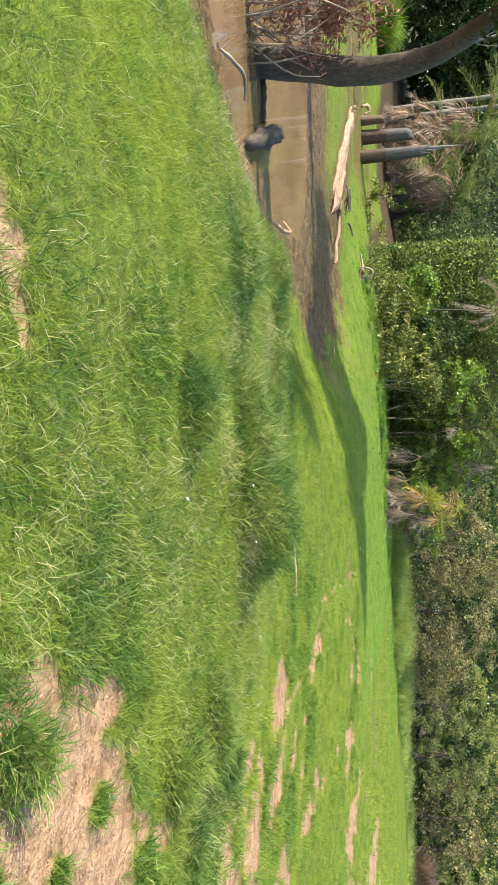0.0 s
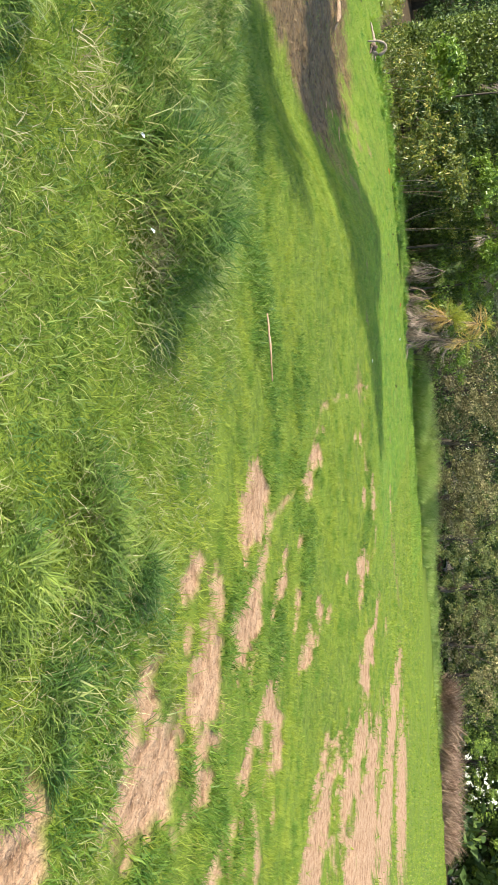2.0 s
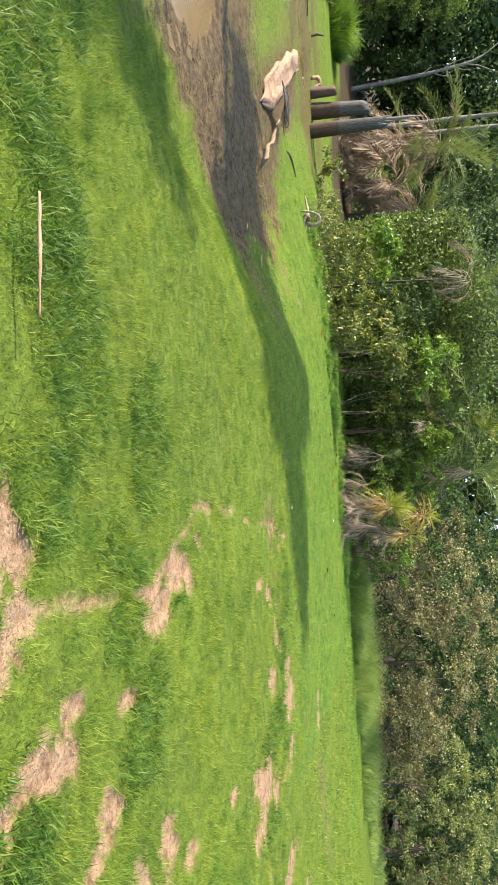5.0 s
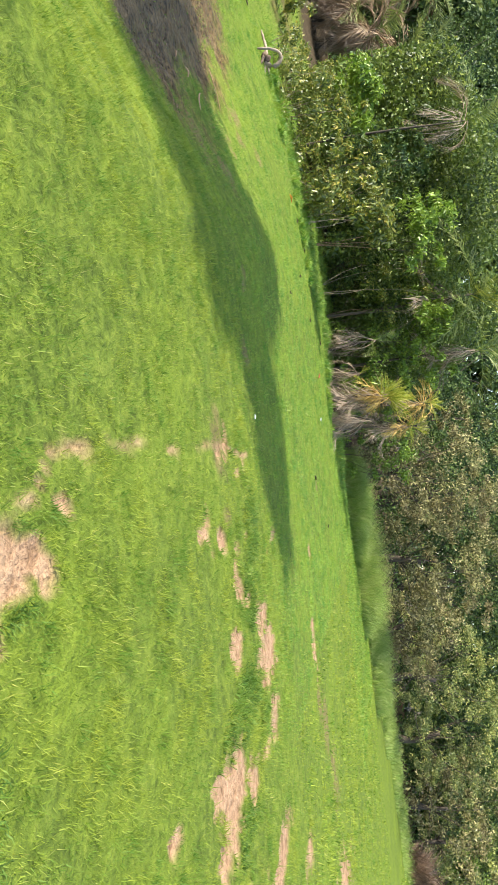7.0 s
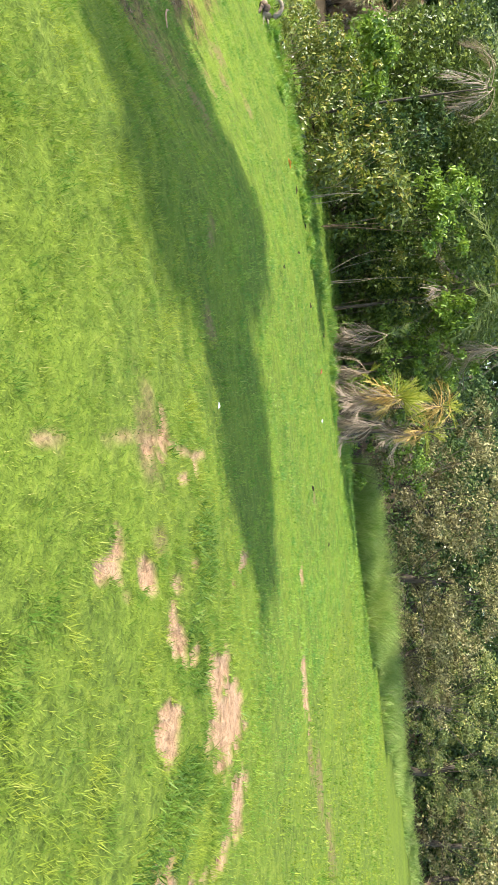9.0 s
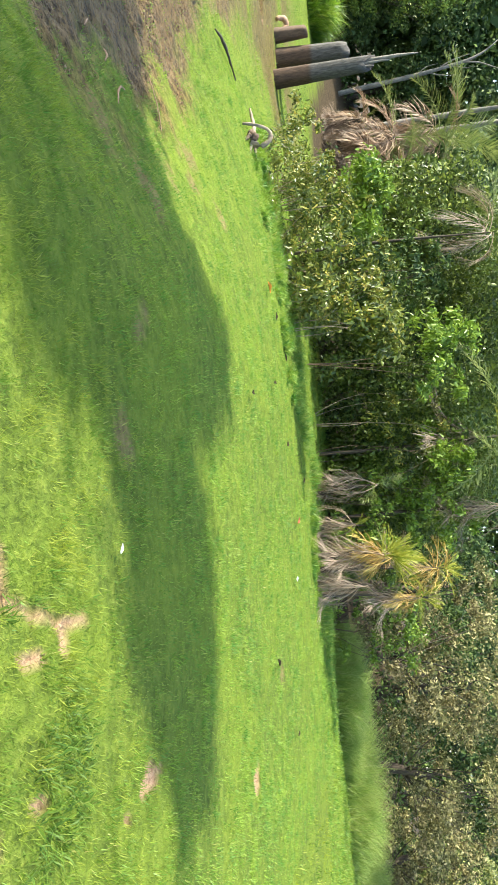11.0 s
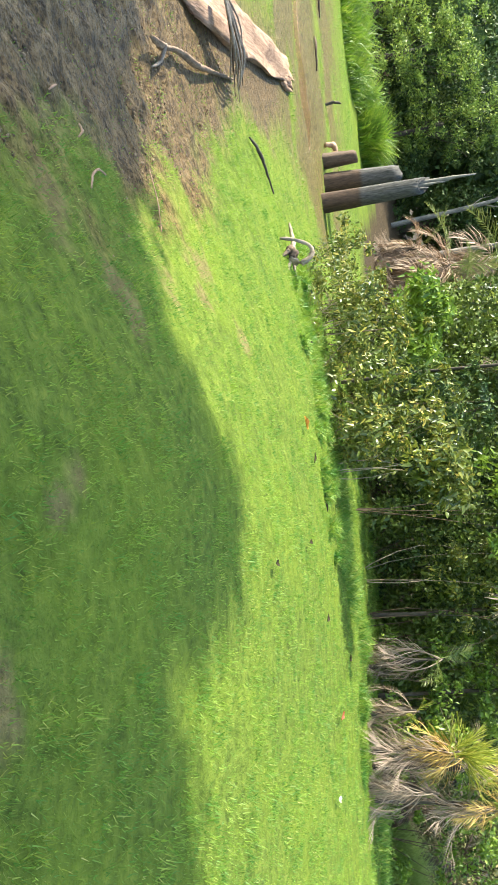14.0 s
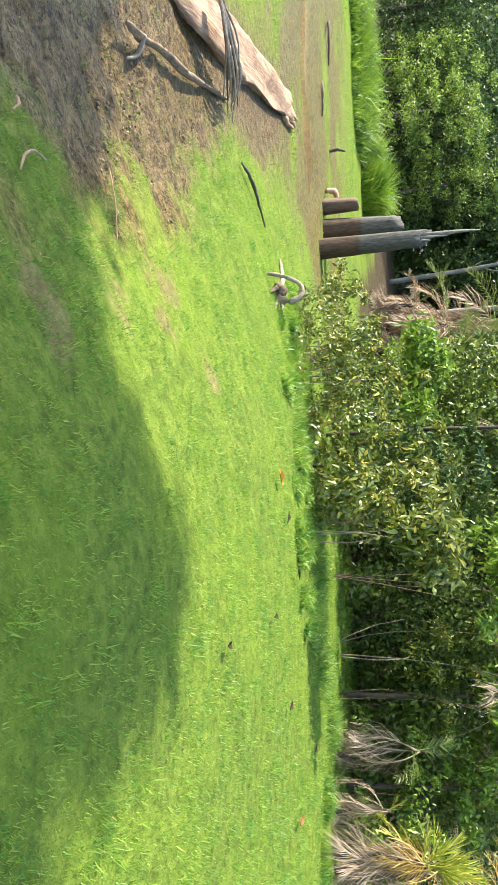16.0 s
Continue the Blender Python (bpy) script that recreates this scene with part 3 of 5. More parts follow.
# ---- water ----
def water_material():
    m, nt, b = material("muddy_water", 0.06)
    col = ramp(nt, noise_node(nt, 0.6, 3), [(0.35, (0.17, 0.105, 0.055)), (0.65, (0.26, 0.17, 0.095))])
    nt.links.new(col, b.inputs["Base Color"])
    bump(nt, b, noise_node(nt, 3.0, 2), 0.05, 0.02)
    return m


M_WATER = water_material()


def sheet(name, cx, cy, rx, ry, z, mat, label):
    a = np.arange(48) / 48 * 2 * np.pi
    rim = np.stack([cx + np.cos(a) * rx, cy + np.sin(a) * ry, np.full(48, z)], 1)
    v = np.vstack([rim, [cx, cy, z]])
    f = np.array([(i, (i + 1) % 48, 48) for i in range(48)])
    return tagged(new(name, mesh_from(name, v, f, mat)), label, "water", kind="structure")


sheet("water", -6.6, 11.7, 4.6, 4.2, -0.76, M_WATER, "still brown muddy water in a shallow pool")
sheet("creek_water", -13.5, 26.6, 5.5, 1.6, -0.985, M_WATER, "narrow brown creek water beyond the log")

# ---- grass ----
TUSSOCKS = [(0.85, 5.15, .5, 1.1), (0.75, 6.0, .45, 1.0), (0.25, 6.6, .45, .8), (-0.5, 7.0, .5, .7), (0.2, 5.4, .4, .7), (2.0, 4.35, .3, .45), (2.3, 4.75, .25, .4), (0.1, 4.2, .3, .6), (-1.4, 7.4, .5, .7),
            (1.9, 3.75, .25, .5), (1.15, 2.2, .16, .5), (2.6, 4.0, .22, .5), (-0.9, 5.6, .4, .7)]


def rough(x, y):
    """0 mown turf .. 1 long rough grass near the start of the way."""
    line = np.interp(x, [-6, -2, 0, 1, 2, 3, 4], [9.2, 8.2, 7.7, 7.2, 5.9, 4.4, 2.5])
    return (1 - sstep(-0.6, 0.8, y - line + (fbm(x, y, 1.0, 71) - 0.5) * 1.4)) * (1 - sstep(3.0, 5.5, x)) * (1 - 0.8 * sstep(0.2, -0.8, x) * sstep(5.8, 4.6, y - 0.5 * x))


def scatter(rect, per_m2, r):
    x0, y0, x1, y1 = rect
    n = int((x1 - x0) * (y1 - y0) * per_m2)
    return x0 + (x1 - x0) * r.random(n), y0 + (y1 - y0) * r.random(n)


def lawn(rect, per_m2, size, width, r, mud_too=0.0, fade=None):
    """Short turf; sparse on soil and mud."""
    x, y = scatter(rect, per_m2, r)
    b_ = bare(x, y)
    thin = np.clip(1 - b_ * 3.0, 0, 1) * np.clip(1 - mud(x, y) * (0.97 - mud_too), 0, 1) * (1 - litter(x, y))
    thin = thin * (0.35 + 0.65 * sstep(0.34, 0.56, fbm(x, y, 0.4, 81))) * (1 - 0.75 * worn(x, y))
    thin = thin * (0.5 + 0.5 * sstep(0.36, 0.56, vnoise(x, y, 0.10, 82)))
    thin = thin * np.clip((x - rect[0]) / 1.2, 0, 1) if rect[0] < -2 else thin
    if fade:
        thin = thin * sstep(*fade, y)
    thin = thin * ((y > 9.5) | ((x < 2.3 + 0.95 * (y - 1.5)) & (x > -1.0 - 0.55 * y)))
    keep = r.random(len(x)) < thin
    x, y = x[keep], y[keep]
    k = 0.15 + 0.9 * fbm(x, y, 0.45, 91) + 0.9 * vnoise(x, y, 0.14, 92) ** 1.5
    L = size * k * (0.5 + r.random(len(x))) * (1 + 0.35 * bare(x, y, True)) * (1 - 0.5 * mud(x, y))
    return blades(x, y, height(x, y) - 0.01, L, width * (0.7 + 0.6 * r.random(len(x))), 0.25 + 0.9 * r.random(len(x)), r, bend=False)


def long_grass(rect, per_m2, r):
    x, y = scatter(rect, per_m2, r)
    k = rough(x, y) * np.clip(1 - 3.0 * bare(x, y), 0, 1) * (1 - mud(x, y)) * ((x < 2.3 + 0.95 * (y - 1.5)) & (x > -1.0 - 0.55 * y))
    keep = r.random(len(x)) < k * (0.35 + 0.65 * fbm(x, y, 0.35, 83) * 1.4)
    x, y = x[keep], y[keep]
    L = (0.03 + 0.15 * fbm(x, y, 0.8, 85)) * (0.6 + 0.8 * r.random(len(x)))
    return blades(x, y, height(x, y) - 0.015, L, 0.0035 + 0.0035 * r.random(len(x)), 0.4 + 1.5 * r.random(len(x)), r)


def tussock_blades(r):
    out = []
    for cx, cy, rad, tall in TUSSOCKS:
        n = int(2500 * (rad / 0.35) ** 1.6)
        a, q = r.random(n) * 2 * np.pi, rad * np.sqrt(r.random(n))
        x, y = cx + np.cos(a) * q * 1.2, cy + np.sin(a) * q * 0.8
        lump = 0.35 + 0.85 * sstep(0.34, 0.62, fbm(x, y, 0.34, 72))
        L = (0.07 + 0.15 * r.random(n)) * (1.1 - 0.4 * q / rad) * (0.6 + 0.4 * tall) * lump
        top = 0.27 * tall * (1 - (q / rad) ** 2) * lump
        out.append(blades(x, y, height(x, y) - 0.02 + top * r.random(n) ** 0.3, L, 0.0045 + 0.004 * r.random(n), 0.5 + 1.5 * r.random(n), r))
    return joined(out)


gr = np.random.default_rng(11)
for nm, geo, mat, lab in (
    ("long_grass", joined([long_grass((-4, 1.4, 4.5, 9), 3700, gr), tussock_blades(gr)]), M_ROUGH, "long rough grass with dry straw blades in tussocks"),
    ("lawn_grass", joined([lawn((-5, 1.4, 9, 9.5), 5000, 0.056, 0.0052, gr), lawn((-2.5, 9.5, 9, 17.5), 4700, 0.05, 0.006, gr, 0.0, (17.5, 13.5))]), M_LAWN, "short bright green turf grass lit by the sun"),
    ("fresh_lawn_grass", joined([lawn((-5.5, 12, 7, 26.6), 3600, 0.042, 0.0085, gr, 0.12, (13.5, 17.5)), lawn((3.5, 24.5, 12, 29), 900, 0.07, 0.014, gr), lawn((-0.6, 26.4, 2.0, 28), 1500, 0.07, 0.012, gr), lawn((-24, 18, -5, 36), 330, 0.06, 0.014, gr)]), M_LAWN_FRESH, "short fresh green grass near the wood"),
    ("field_grass", joined([lawn((9, 4, 22, 30), 260, 0.06, 0.022, gr), lawn((7, 16, 14, 28), 350, 0.06, 0.02, gr), lawn((22, 14, 46, 50), 45, 0.08, 0.06, gr)]), M_LAWN, "short yellowish green grass of the wide field"),
):
    tagged(new(nm, mesh_from(nm, *geo, mat)), lab, "grass", kind="stuff")


def straw(rect, per_m2, r):
    """Dry blades lying matted over the rough grass and round the tussocks' hearts."""
    x, y = scatter(rect, per_m2, r)
    keep = r.random(len(x)) < rough(x, y) * np.clip(1 - 3.0 * bare(x, y), 0, 1) * (1 - mud(x, y)) * (0.15 + 1.6 * sstep(0.45, 0.66, fbm(x, y, 0.55, 87)))
    x, y = x[keep], y[keep]
    n = len(x)
    out = [blades(x, y, height(x, y) + 0.01 + 0.07 * r.random(n) * rough(x, y), 0.03 + 0.07 * r.random(n), 0.002 + 0.002 * r.random(n), 0.8 + 3.0 * r.random(n), r)]
    for cx, cy, k in ((0.97, 5.05, 500), (1.9, 4.4, 260), (0.35, 4.75, 150), (0.9, 6.0, 200), (0.3, 3.7, 50), (-0.6, 6.6, 150)):
        x, y = cx + 0.10 * r.normal(size=k), cy + 0.10 * r.normal(size=k)
        out.append(blades(x, y, height(x, y) + 0.02 + 0.06 * r.random(k), 0.05 + 0.09 * r.random(k), 0.0025 + 0.002 * r.random(k), 0.8 + 2.0 * r.random(k), r))
    return joined(out)


def soil_bits(rect, per_m2, r):
    x, y = scatter(rect, per_m2, r)
    keep = r.random(len(x)) < bare(x, y)
    x, y = x[keep], y[keep]
    n = len(x)
    return blades(x, y, height(x, y) - 0.012 + 0.008 * r.random(n), 0.015 + 0.035 * r.random(n) ** 2, 0.004 + 0.004 * r.random(n), 3.0 + 5.0 * r.random(n), r)


tagged(new("dry_straw", mesh_from("dry_straw", *straw((-4, 1.4, 4.5, 9), 700, gr), M_STRAW)), "pale dry straw matted over the rough grass", "grass", kind="stuff")
tagged(new("soil_litter", mesh_from("soil_litter", *soil_bits((0.8, 1.6, 8, 9.5), 45, gr), M_WOOD_BROWN)), "dry brown stems scattered on bare soil", "litter", kind="stuff")


LUSH_AND_SHADE = TUFTS + [(4.0, 14.4, .5, .35), (4.6, 14.0, .35, .3), (5.4, 13.2, .35, .7), (6.3, 13.0, .2, .6), (4.0, 5.4, .5, .4), (3.4, 6.3, .4, .5), (4.2, 7.6, .5, .6), (2.4, 4.2, .5, .4), (3.9, 6.7, .3, .4), (4.8, 5.9, .4, .5),
                # the next five spots darken the grass in place of tussock shade
                (0.6, 7.7, .8, .5), (1.3, 8.0, .7, .5), (0.0, 8.2, .6, .4), (2.0, 8.3, .8, .5), (2.7, 7.9, .4, .5), (3.3, 9.0, .5, .5), (2.4, 9.4, .6, .4), (4.2, 9.3, .5, .5), (1.7, 2.0, .5, .3), (0.9, 2.9, .5, .4), (-0.2, 3.6, .5, .4)]


def lush(r, per_m2):
    """Darker, taller tufts between the soil patches, some put in for tussock shade."""
    out = []
    for cx, cy, rx, ry in LUSH_AND_SHADE:
        n = int(per_m2 * 3.14 * rx * ry) + 30
        a, q = r.random(n) * 2 * np.pi, np.sqrt(r.random(n))
        x, y = cx + np.cos(a) * q * rx, cy + np.sin(a) * q * ry
        keep = r.random(n) < np.clip(1 - 2.5 * bare(x, y), 0, 1) * sstep(1.15, 0.5, q + (fbm(x, y, 0.3, 74) - 0.5) * 0.9)
        x, y = x[keep], y[keep]
        n = len(x)
        L = (0.035 + 0.10 * fbm(x, y, 0.25, 75)) * (0.6 + 0.7 * r.random(n))
        out.append(blades(x, y, height(x, y) - 0.01, L, 0.006 + 0.004 * r.random(n), 0.3 + 1.0 * r.random(n), r))
    return joined(out)


tagged(new("lush_and_shade_grass", mesh_from("lush_and_shade_grass", *lush(gr, 2600), M_LUSH)), "darker lush green grass tufts between soil patches, some standing in for tussock shade", "grass", kind="stuff")


def reeds(name, spots, tall, n, r, mat, label, width=0.02):
    out = []
    for cx, cy, rx, ry in spots:
        a, q = r.random(n) * 2 * np.pi, np.sqrt(r.random(n))
        x, y = cx + np.cos(a) * q * rx, cy + np.sin(a) * q * ry
        L = tall * (0.25 + 0.95 * fbm(x, y, 0.7, 95)) * (0.5 + 0.6 * r.random(n)) * (1 - 0.6 * q ** 2)
        out.append(blades(x, y, height(x, y) - 0.02, L, width * (0.6 + 0.8 * r.random(n)), 0.25 + 0.5 * r.random(n), r))
    return tagged(new(name, mesh_from(name, *joined(out), mat)), label, "grass", kind="stuff")


reeds("tall_grass", [(5.9, 27.6, 1.2, .7), (8.0, 28.7, 2.2, .8), (11.2, 30.9, 2.4, .9), (6.6, 27.9, 1.2, .6)], 1.45, 6000, gr, M_REED, "tall pale green grass along the foot of the wood", 0.013)
reeds("edge_grass", [(14, 33.6, 2.4, 1.0), (17.5, 36.4, 2.6, 1.0), (21, 38.2, 3, .9), (26, 41.6, 3.5, 1.1)], 0.85, 2600, gr, M_REED, "pale green grass at the foot of far trees", 0.02)
reeds("reed_bank", [(-21.5, 36.9, 3.2, 2.0), (-19.5, 39.4, 2.0, 1.6), (-25, 35.8, 3, 1.8), (-17.8, 38.8, 1.2, 1.0)], 2.0, 3800, gr, M_REED_BRIGHT, "bright green bank of tall reeds", 0.045)
reeds("dry_hedge_grass", [(27, 42.0, 1.8, .8), (30, 43.8, 2.6, 1.0), (34.5, 46.0, 3.4, 1.2), (40, 49, 4, 1.5)], 2.5, 2600, gr, M_DRY_SCRUB, "brown dry grass and scrub at the field's end", 0.05)
reeds("edge_weeds", [(-1.2, 22.5, .5, .25), (-0.3, 22.75, .35, .2), (0.45, 23.2, .5, .35), (0.9, 23.9, .6, .4), (1.7, 24.7, .4, .25), (2.6, 24.3, .3, .2), (3.3, 24.2, .35, .2), (-2.4, 22.8, .45, .2), (-3.5, 23.3, .35, .2), (-4.3, 23.8, .4, .25), (4.7, 25.7, .8, .4), (-2.9, 23.0, .25, .15), (-1.8, 22.7, .5, .2), (0.0, 23.6, .8, .4), (-0.8, 23.3, .8, .4), (-2.2, 23.3, .7, .3), (-3.2, 23.6, .7, .3)], 0.40, 620, gr, M_LAWN_FRESH, "tufts of taller green grass at the foot of the shrubs", 0.010)


wr = np.random.default_rng(19)
reeds("weed_tuft", [(-3.4 + 4.2 * k / 25 + 0.1 * wr.normal(), 22.45 + 0.28 * wr.normal() + (0.5 if k < 8 else 0), 0.07 + 0.10 * wr.random(), 0.06 + 0.07 * wr.random()) for k in range(26)], 0.30, 150, wr, M_LAWN_FRESH, "small leafy weeds standing up from the lawn's edge", 0.022)

# ---- posts, logs and dead wood ----
def stump_post(x, y, tall, rad, lean, mat, label, seed, spike=0.0, cut=0.0):
    """A broken trunk: a fluted, tapering stem with a slanting broken top."""
    z0 = float(height(x, y))
    ob = empty("dead_tree", pose(x, y, z0), label, "dead tree", "dead trunks in the creek")
    n, sides = 14, 14
    t = np.linspace(-0.1, 1, n)
    loc = np.random.default_rng(seed)
    flute = 1 + 0.10 * np.sin(np.arange(sides) / sides * 6.283 * 5 + seed) + 0.05 * loc.random(sides)
    v = []
    for k in range(n):
        a = np.arange(sides) / sides * 6.283
        rr = rad * (1.18 - 0.25 * max(t[k], 0)) * flute * (1 + 0.03 * loc.random(sides))
        top = cut * np.cos(a + 0.6) * max(0, t[k]) ** 6 + (0.10 * loc.random(sides) * tall * 0.3 if k == n - 1 else 0)
        v.append(np.stack([lean * t[k] * tall + np.cos(a) * rr, np.sin(a) * rr, t[k] * tall + top], 1))
    v = np.concatenate(v)
    f = [(i * sides + j, i * sides + (j + 1) % sides, (i + 1) * sides + (j + 1) % sides, (i + 1) * sides + j) for i in range(n - 1) for j in range(sides)]
    c = len(v)
    v = np.vstack([v, [lean * tall, 0, tall * 0.93]])
    f += [((n - 1) * sides + j, (n - 1) * sides + (j + 1) % sides, (n - 1) * sides + (j + 2) % sides, c) for j in range(0, sides, 2)]
    part("trunk", mesh_from("trunk", v, np.array(f), mat, True), ob)
    if spike:
        for dx, h, w in ((-0.45, 1.0, 0.42), (-0.1, 0.55, 0.3), (0.35, 0.3, 0.22)):
            q = np.stack([lean * tall + rad * dx + 0.03 * np.linspace(0, 1, 7), 0.02 * np.sin(np.arange(7)), tall * 0.86 + spike * h * np.linspace(0, 1, 7)], 1)
            sv, sf = tube(q, [rad * w, rad * w * 0.7, 0.012], 7, 0.15, seed)
            part("splinter", mesh_from("splinter", sv, sf, M_BARK_GREY, True), ob, "grey weathered splinter")
    return ob


def stained_wood():
    """Brown up to the old waterline, grey above."""
    m, nt, b = material("stained_wood", 0.85)
    tc = nt.nodes.new("ShaderNodeTexCoord")
    sep = nt.nodes.new("ShaderNodeSeparateXYZ")
    nt.links.new(tc.outputs["Object"], sep.inputs[0])
    n1 = noise_node(nt, 6, 5, 0.65, stretch=(6, 6, 1.0))
    low = ramp(nt, n1, [(0.3, (0.035, 0.02, 0.013)), (0.7, (0.125, 0.075, 0.047))])
    high = ramp(nt, n1, [(0.3, (0.03, 0.028, 0.026)), (0.7, (0.14, 0.13, 0.12))])
    step = nt.nodes.new("ShaderNodeMapRange")
    nt.links.new(sep.outputs["Z"], step.inputs["Value"])
    step.inputs["From Min"].default_value, step.inputs["From Max"].default_value = 0.86, 0.95
    nt.links.new(mix(nt, step.outputs["Result"], low, high), b.inputs["Base Color"])
    bump(nt, b, n1, 0.7, 0.02)
    return m


M_STAINED = stained_wood()
stump_post(-10.15, 29.3, 0.80, 0.15, 0.02, M_WOOD_BROWN, "short brown dead trunk standing in the creek bed", 3, cut=0.05)
stump_post(-9.62, 29.5, 1.75, 0.22, 0.03, M_STAINED, "broken dead trunk, brown below and grey above the waterline", 4, cut=0.12)
stump_post(-8.75, 29.0, 2.35, 0.19, -0.01, M_STAINED, "tall dead trunk with a pale splintered top", 5, 1.55, cut=-0.15)


def smooth_path(pts, n=20):
    p = np.asarray(pts, float)
    u = np.linspace(0, len(p) - 1, n)
    out = []
    for a in u:
        i = int(min(a, len(p) - 2))
        f = a - i
        p0, p1, p2, p3 = p[max(i - 1, 0)], p[i], p[i + 1], p[min(i + 2, len(p) - 1)]
        out.append(0.5 * (2 * p1 + (p2 - p0) * f + (2 * p0 - 5 * p1 + 4 * p2 - p3) * f ** 2 + (3 * p1 - p0 - 3 * p2 + p3) * f ** 3))
    return np.array(out)


def stick(pts, radii, lump=0.12, sides=8, seed=1, n=18):
    return tube(smooth_path(pts, n), radii, sides, lump, seed)


def gz(x, y, up=0.0):
    return (x, y, float(height(x, y)) + up)


# the pale fallen log: a flattened, split, half sunk trunk with a ragged root end
fl = empty("fallen_log", pose(-4.5, 18.5, float(height(-4.5, 18.5)), 0, 0, 124.5), "pale orange debarked fallen log half sunk in mud", "log")
base = np.array(fl.matrix_basis.translation)
TURN = np.array(fl.matrix_basis.to_3x3())
LOG = smooth_path([gz(-4.35, 18.3, .0), gz(-5.0, 19.2, .03), gz(-5.8, 20.4, .04), gz(-6.7, 21.7, .03), gz(-7.6, 23.0, .03), gz(-8.5, 24.3, .04), gz(-9.05, 25.1, .04)], 56)
LS = 26
lv, lf = tube(LOG, [0.05, 0.26, 0.36, 0.38, 0.36, 0.33, 0.30, 0.22, 0.02], LS, 0.0, 2, True)
uu, aa = np.repeat(np.linspace(0, 7.5, 56), LS), np.tile(np.arange(LS) / LS, 56)
grow = 1 + 0.5 * (vnoise(aa * 9, uu * 0.35, 1.0, 12) - 0.5) + 0.30 * (vnoise(aa * 22, uu * 0.8, 1.0, 13) - 0.5) + 0.25 * (vnoise(aa * 0 + 3, uu * 1.6, 1.0, 14) - 0.5)
grow = grow - 0.35 * sstep(0.55, 0.75, vnoise(aa * 5, uu * 0.9, 1.0, 15)) * sstep(4.5, 6.5, uu)
mid = np.repeat(LOG, LS, 0)
off = (lv[:56 * LS] - mid) * grow[:, None]
off[:, 2] = np.clip(off[:, 2] * 0.5, -0.5, 0.07 + 0.08 * vnoise(aa * 16, uu * 1.2, 1.0, 16) - 0.07 * sstep(0.5, 0.6, vnoise(aa * 9 + 2, uu * 0.5, 1.0, 18)))
lv[:56 * LS] = mid + off
lv[:56 * LS] += np.array([-0.55, 0.83, 0.0]) * ((vnoise(aa * 11, aa * 0, 1.0, 17) - 0.6) * 1.6 * sstep(5.6, 7.5, uu) - (vnoise(aa * 9, aa * 0, 1.0, 27) - 0.6) * 0.9 * sstep(1.6, 0.0, uu))[:, None]
M_LOG = wood_material("log_wood", (0.20, 0.10, 0.052), (0.54, 0.35, 0.225), 0.8, (0.6, 7, 7), 1.0)
part("trunk", mesh_from("trunk", (lv - base) @ TURN, lf, M_LOG, True), fl)
lr = np.random.default_rng(3)
for k in range(7):
    a = np.array(gz(-8.2 + 0.22 * lr.normal() * .8, 24.0 + 0.15 * lr.normal(), .03))
    d = np.array([-0.55 + 0.06 * lr.normal(), 0.83 + 0.06 * lr.normal(), 0.0]) * (0.6 + 0.7 * lr.random())
    sv, sf = stick([a, a + d * 0.5 + lr.normal(size=3) * np.array([.04, .04, .02]), a + d], [0.05, 0.06, 0.008], 0.45, 6, k, 9)
    part("splinter", mesh_from("splinter", (sv - base) @ TURN, sf, M_LOG, True), fl)
for k in range(18):
    a = np.array(gz(-5.05 - 0.1 * lr.random(), 19.3 + 0.2 * lr.normal() * .4, .30))
    e = np.array(gz(-5.0 + 0.2 * lr.normal() * .6, 20.6 + 0.2 * lr.normal(), .10))
    m_ = (a + e) / 2 + np.array([0.10 * lr.normal(), 0.12 * lr.normal(), 0.06 + 0.05 * lr.random()])
    sv, sf = stick([a, m_, e], [0.010, 0.016, 0.004], 0.5, 5, k, 9)
    part("bark_strip", mesh_from("bark_strip", (sv - base) @ TURN, sf, M_TWIG if k % 3 else M_WOOD_BROWN, True), fl, "peeling brown bark strip")

# dark branch on the mud
M_SLAB = wood_material("bark_slab", (0.13, 0.078, 0.046), (0.40, 0.27, 0.17), 0.85, (2, 2, 6), 0.8)
mb = empty("mud_branch", pose(*gz(-3.1, 17.95)), "dark crooked branch lying on drying mud", "branch")
base = np.array(mb.matrix_basis.translation)
sv, sf = stick([gz(-3.05, 17.85, .12), gz(-3.22, 18.15, .10), gz(-3.65, 18.65, .07), gz(-3.97, 19.2, .08), gz(-4.4, 19.75, .05), gz(-4.9, 20.4, .02), gz(-5.2, 20.8, .02)], [0.010, 0.024, 0.020, 0.024, 0.019, 0.016, 0.008], 0.35, 10, 4, 36)
spine = smooth_path([gz(-3.05, 17.85, .12), gz(-3.22, 18.15, .10), gz(-3.65, 18.65, .07), gz(-3.97, 19.2, .08), gz(-4.4, 19.75, .05), gz(-4.9, 20.4, .02), gz(-5.2, 20.8, .02)], 36)
rise = sv[:360] - np.repeat(spine, 10, 0)
sv[:360, 2] += rise[:, 2] * 0.8
part("stem", mesh_from("stem", sv - base, sf, M_SLAB, True), mb)
sv, sf = stick([gz(-3.2, 18.1, .14), gz(-3.12, 18.2, .05), gz(-2.98, 18.1, .02)], [0.02, 0.018, 0.01], 0.3, 6, 4, 7)
part("fork", mesh_from("fork", sv - base, sf, M_TWIG, True), mb)

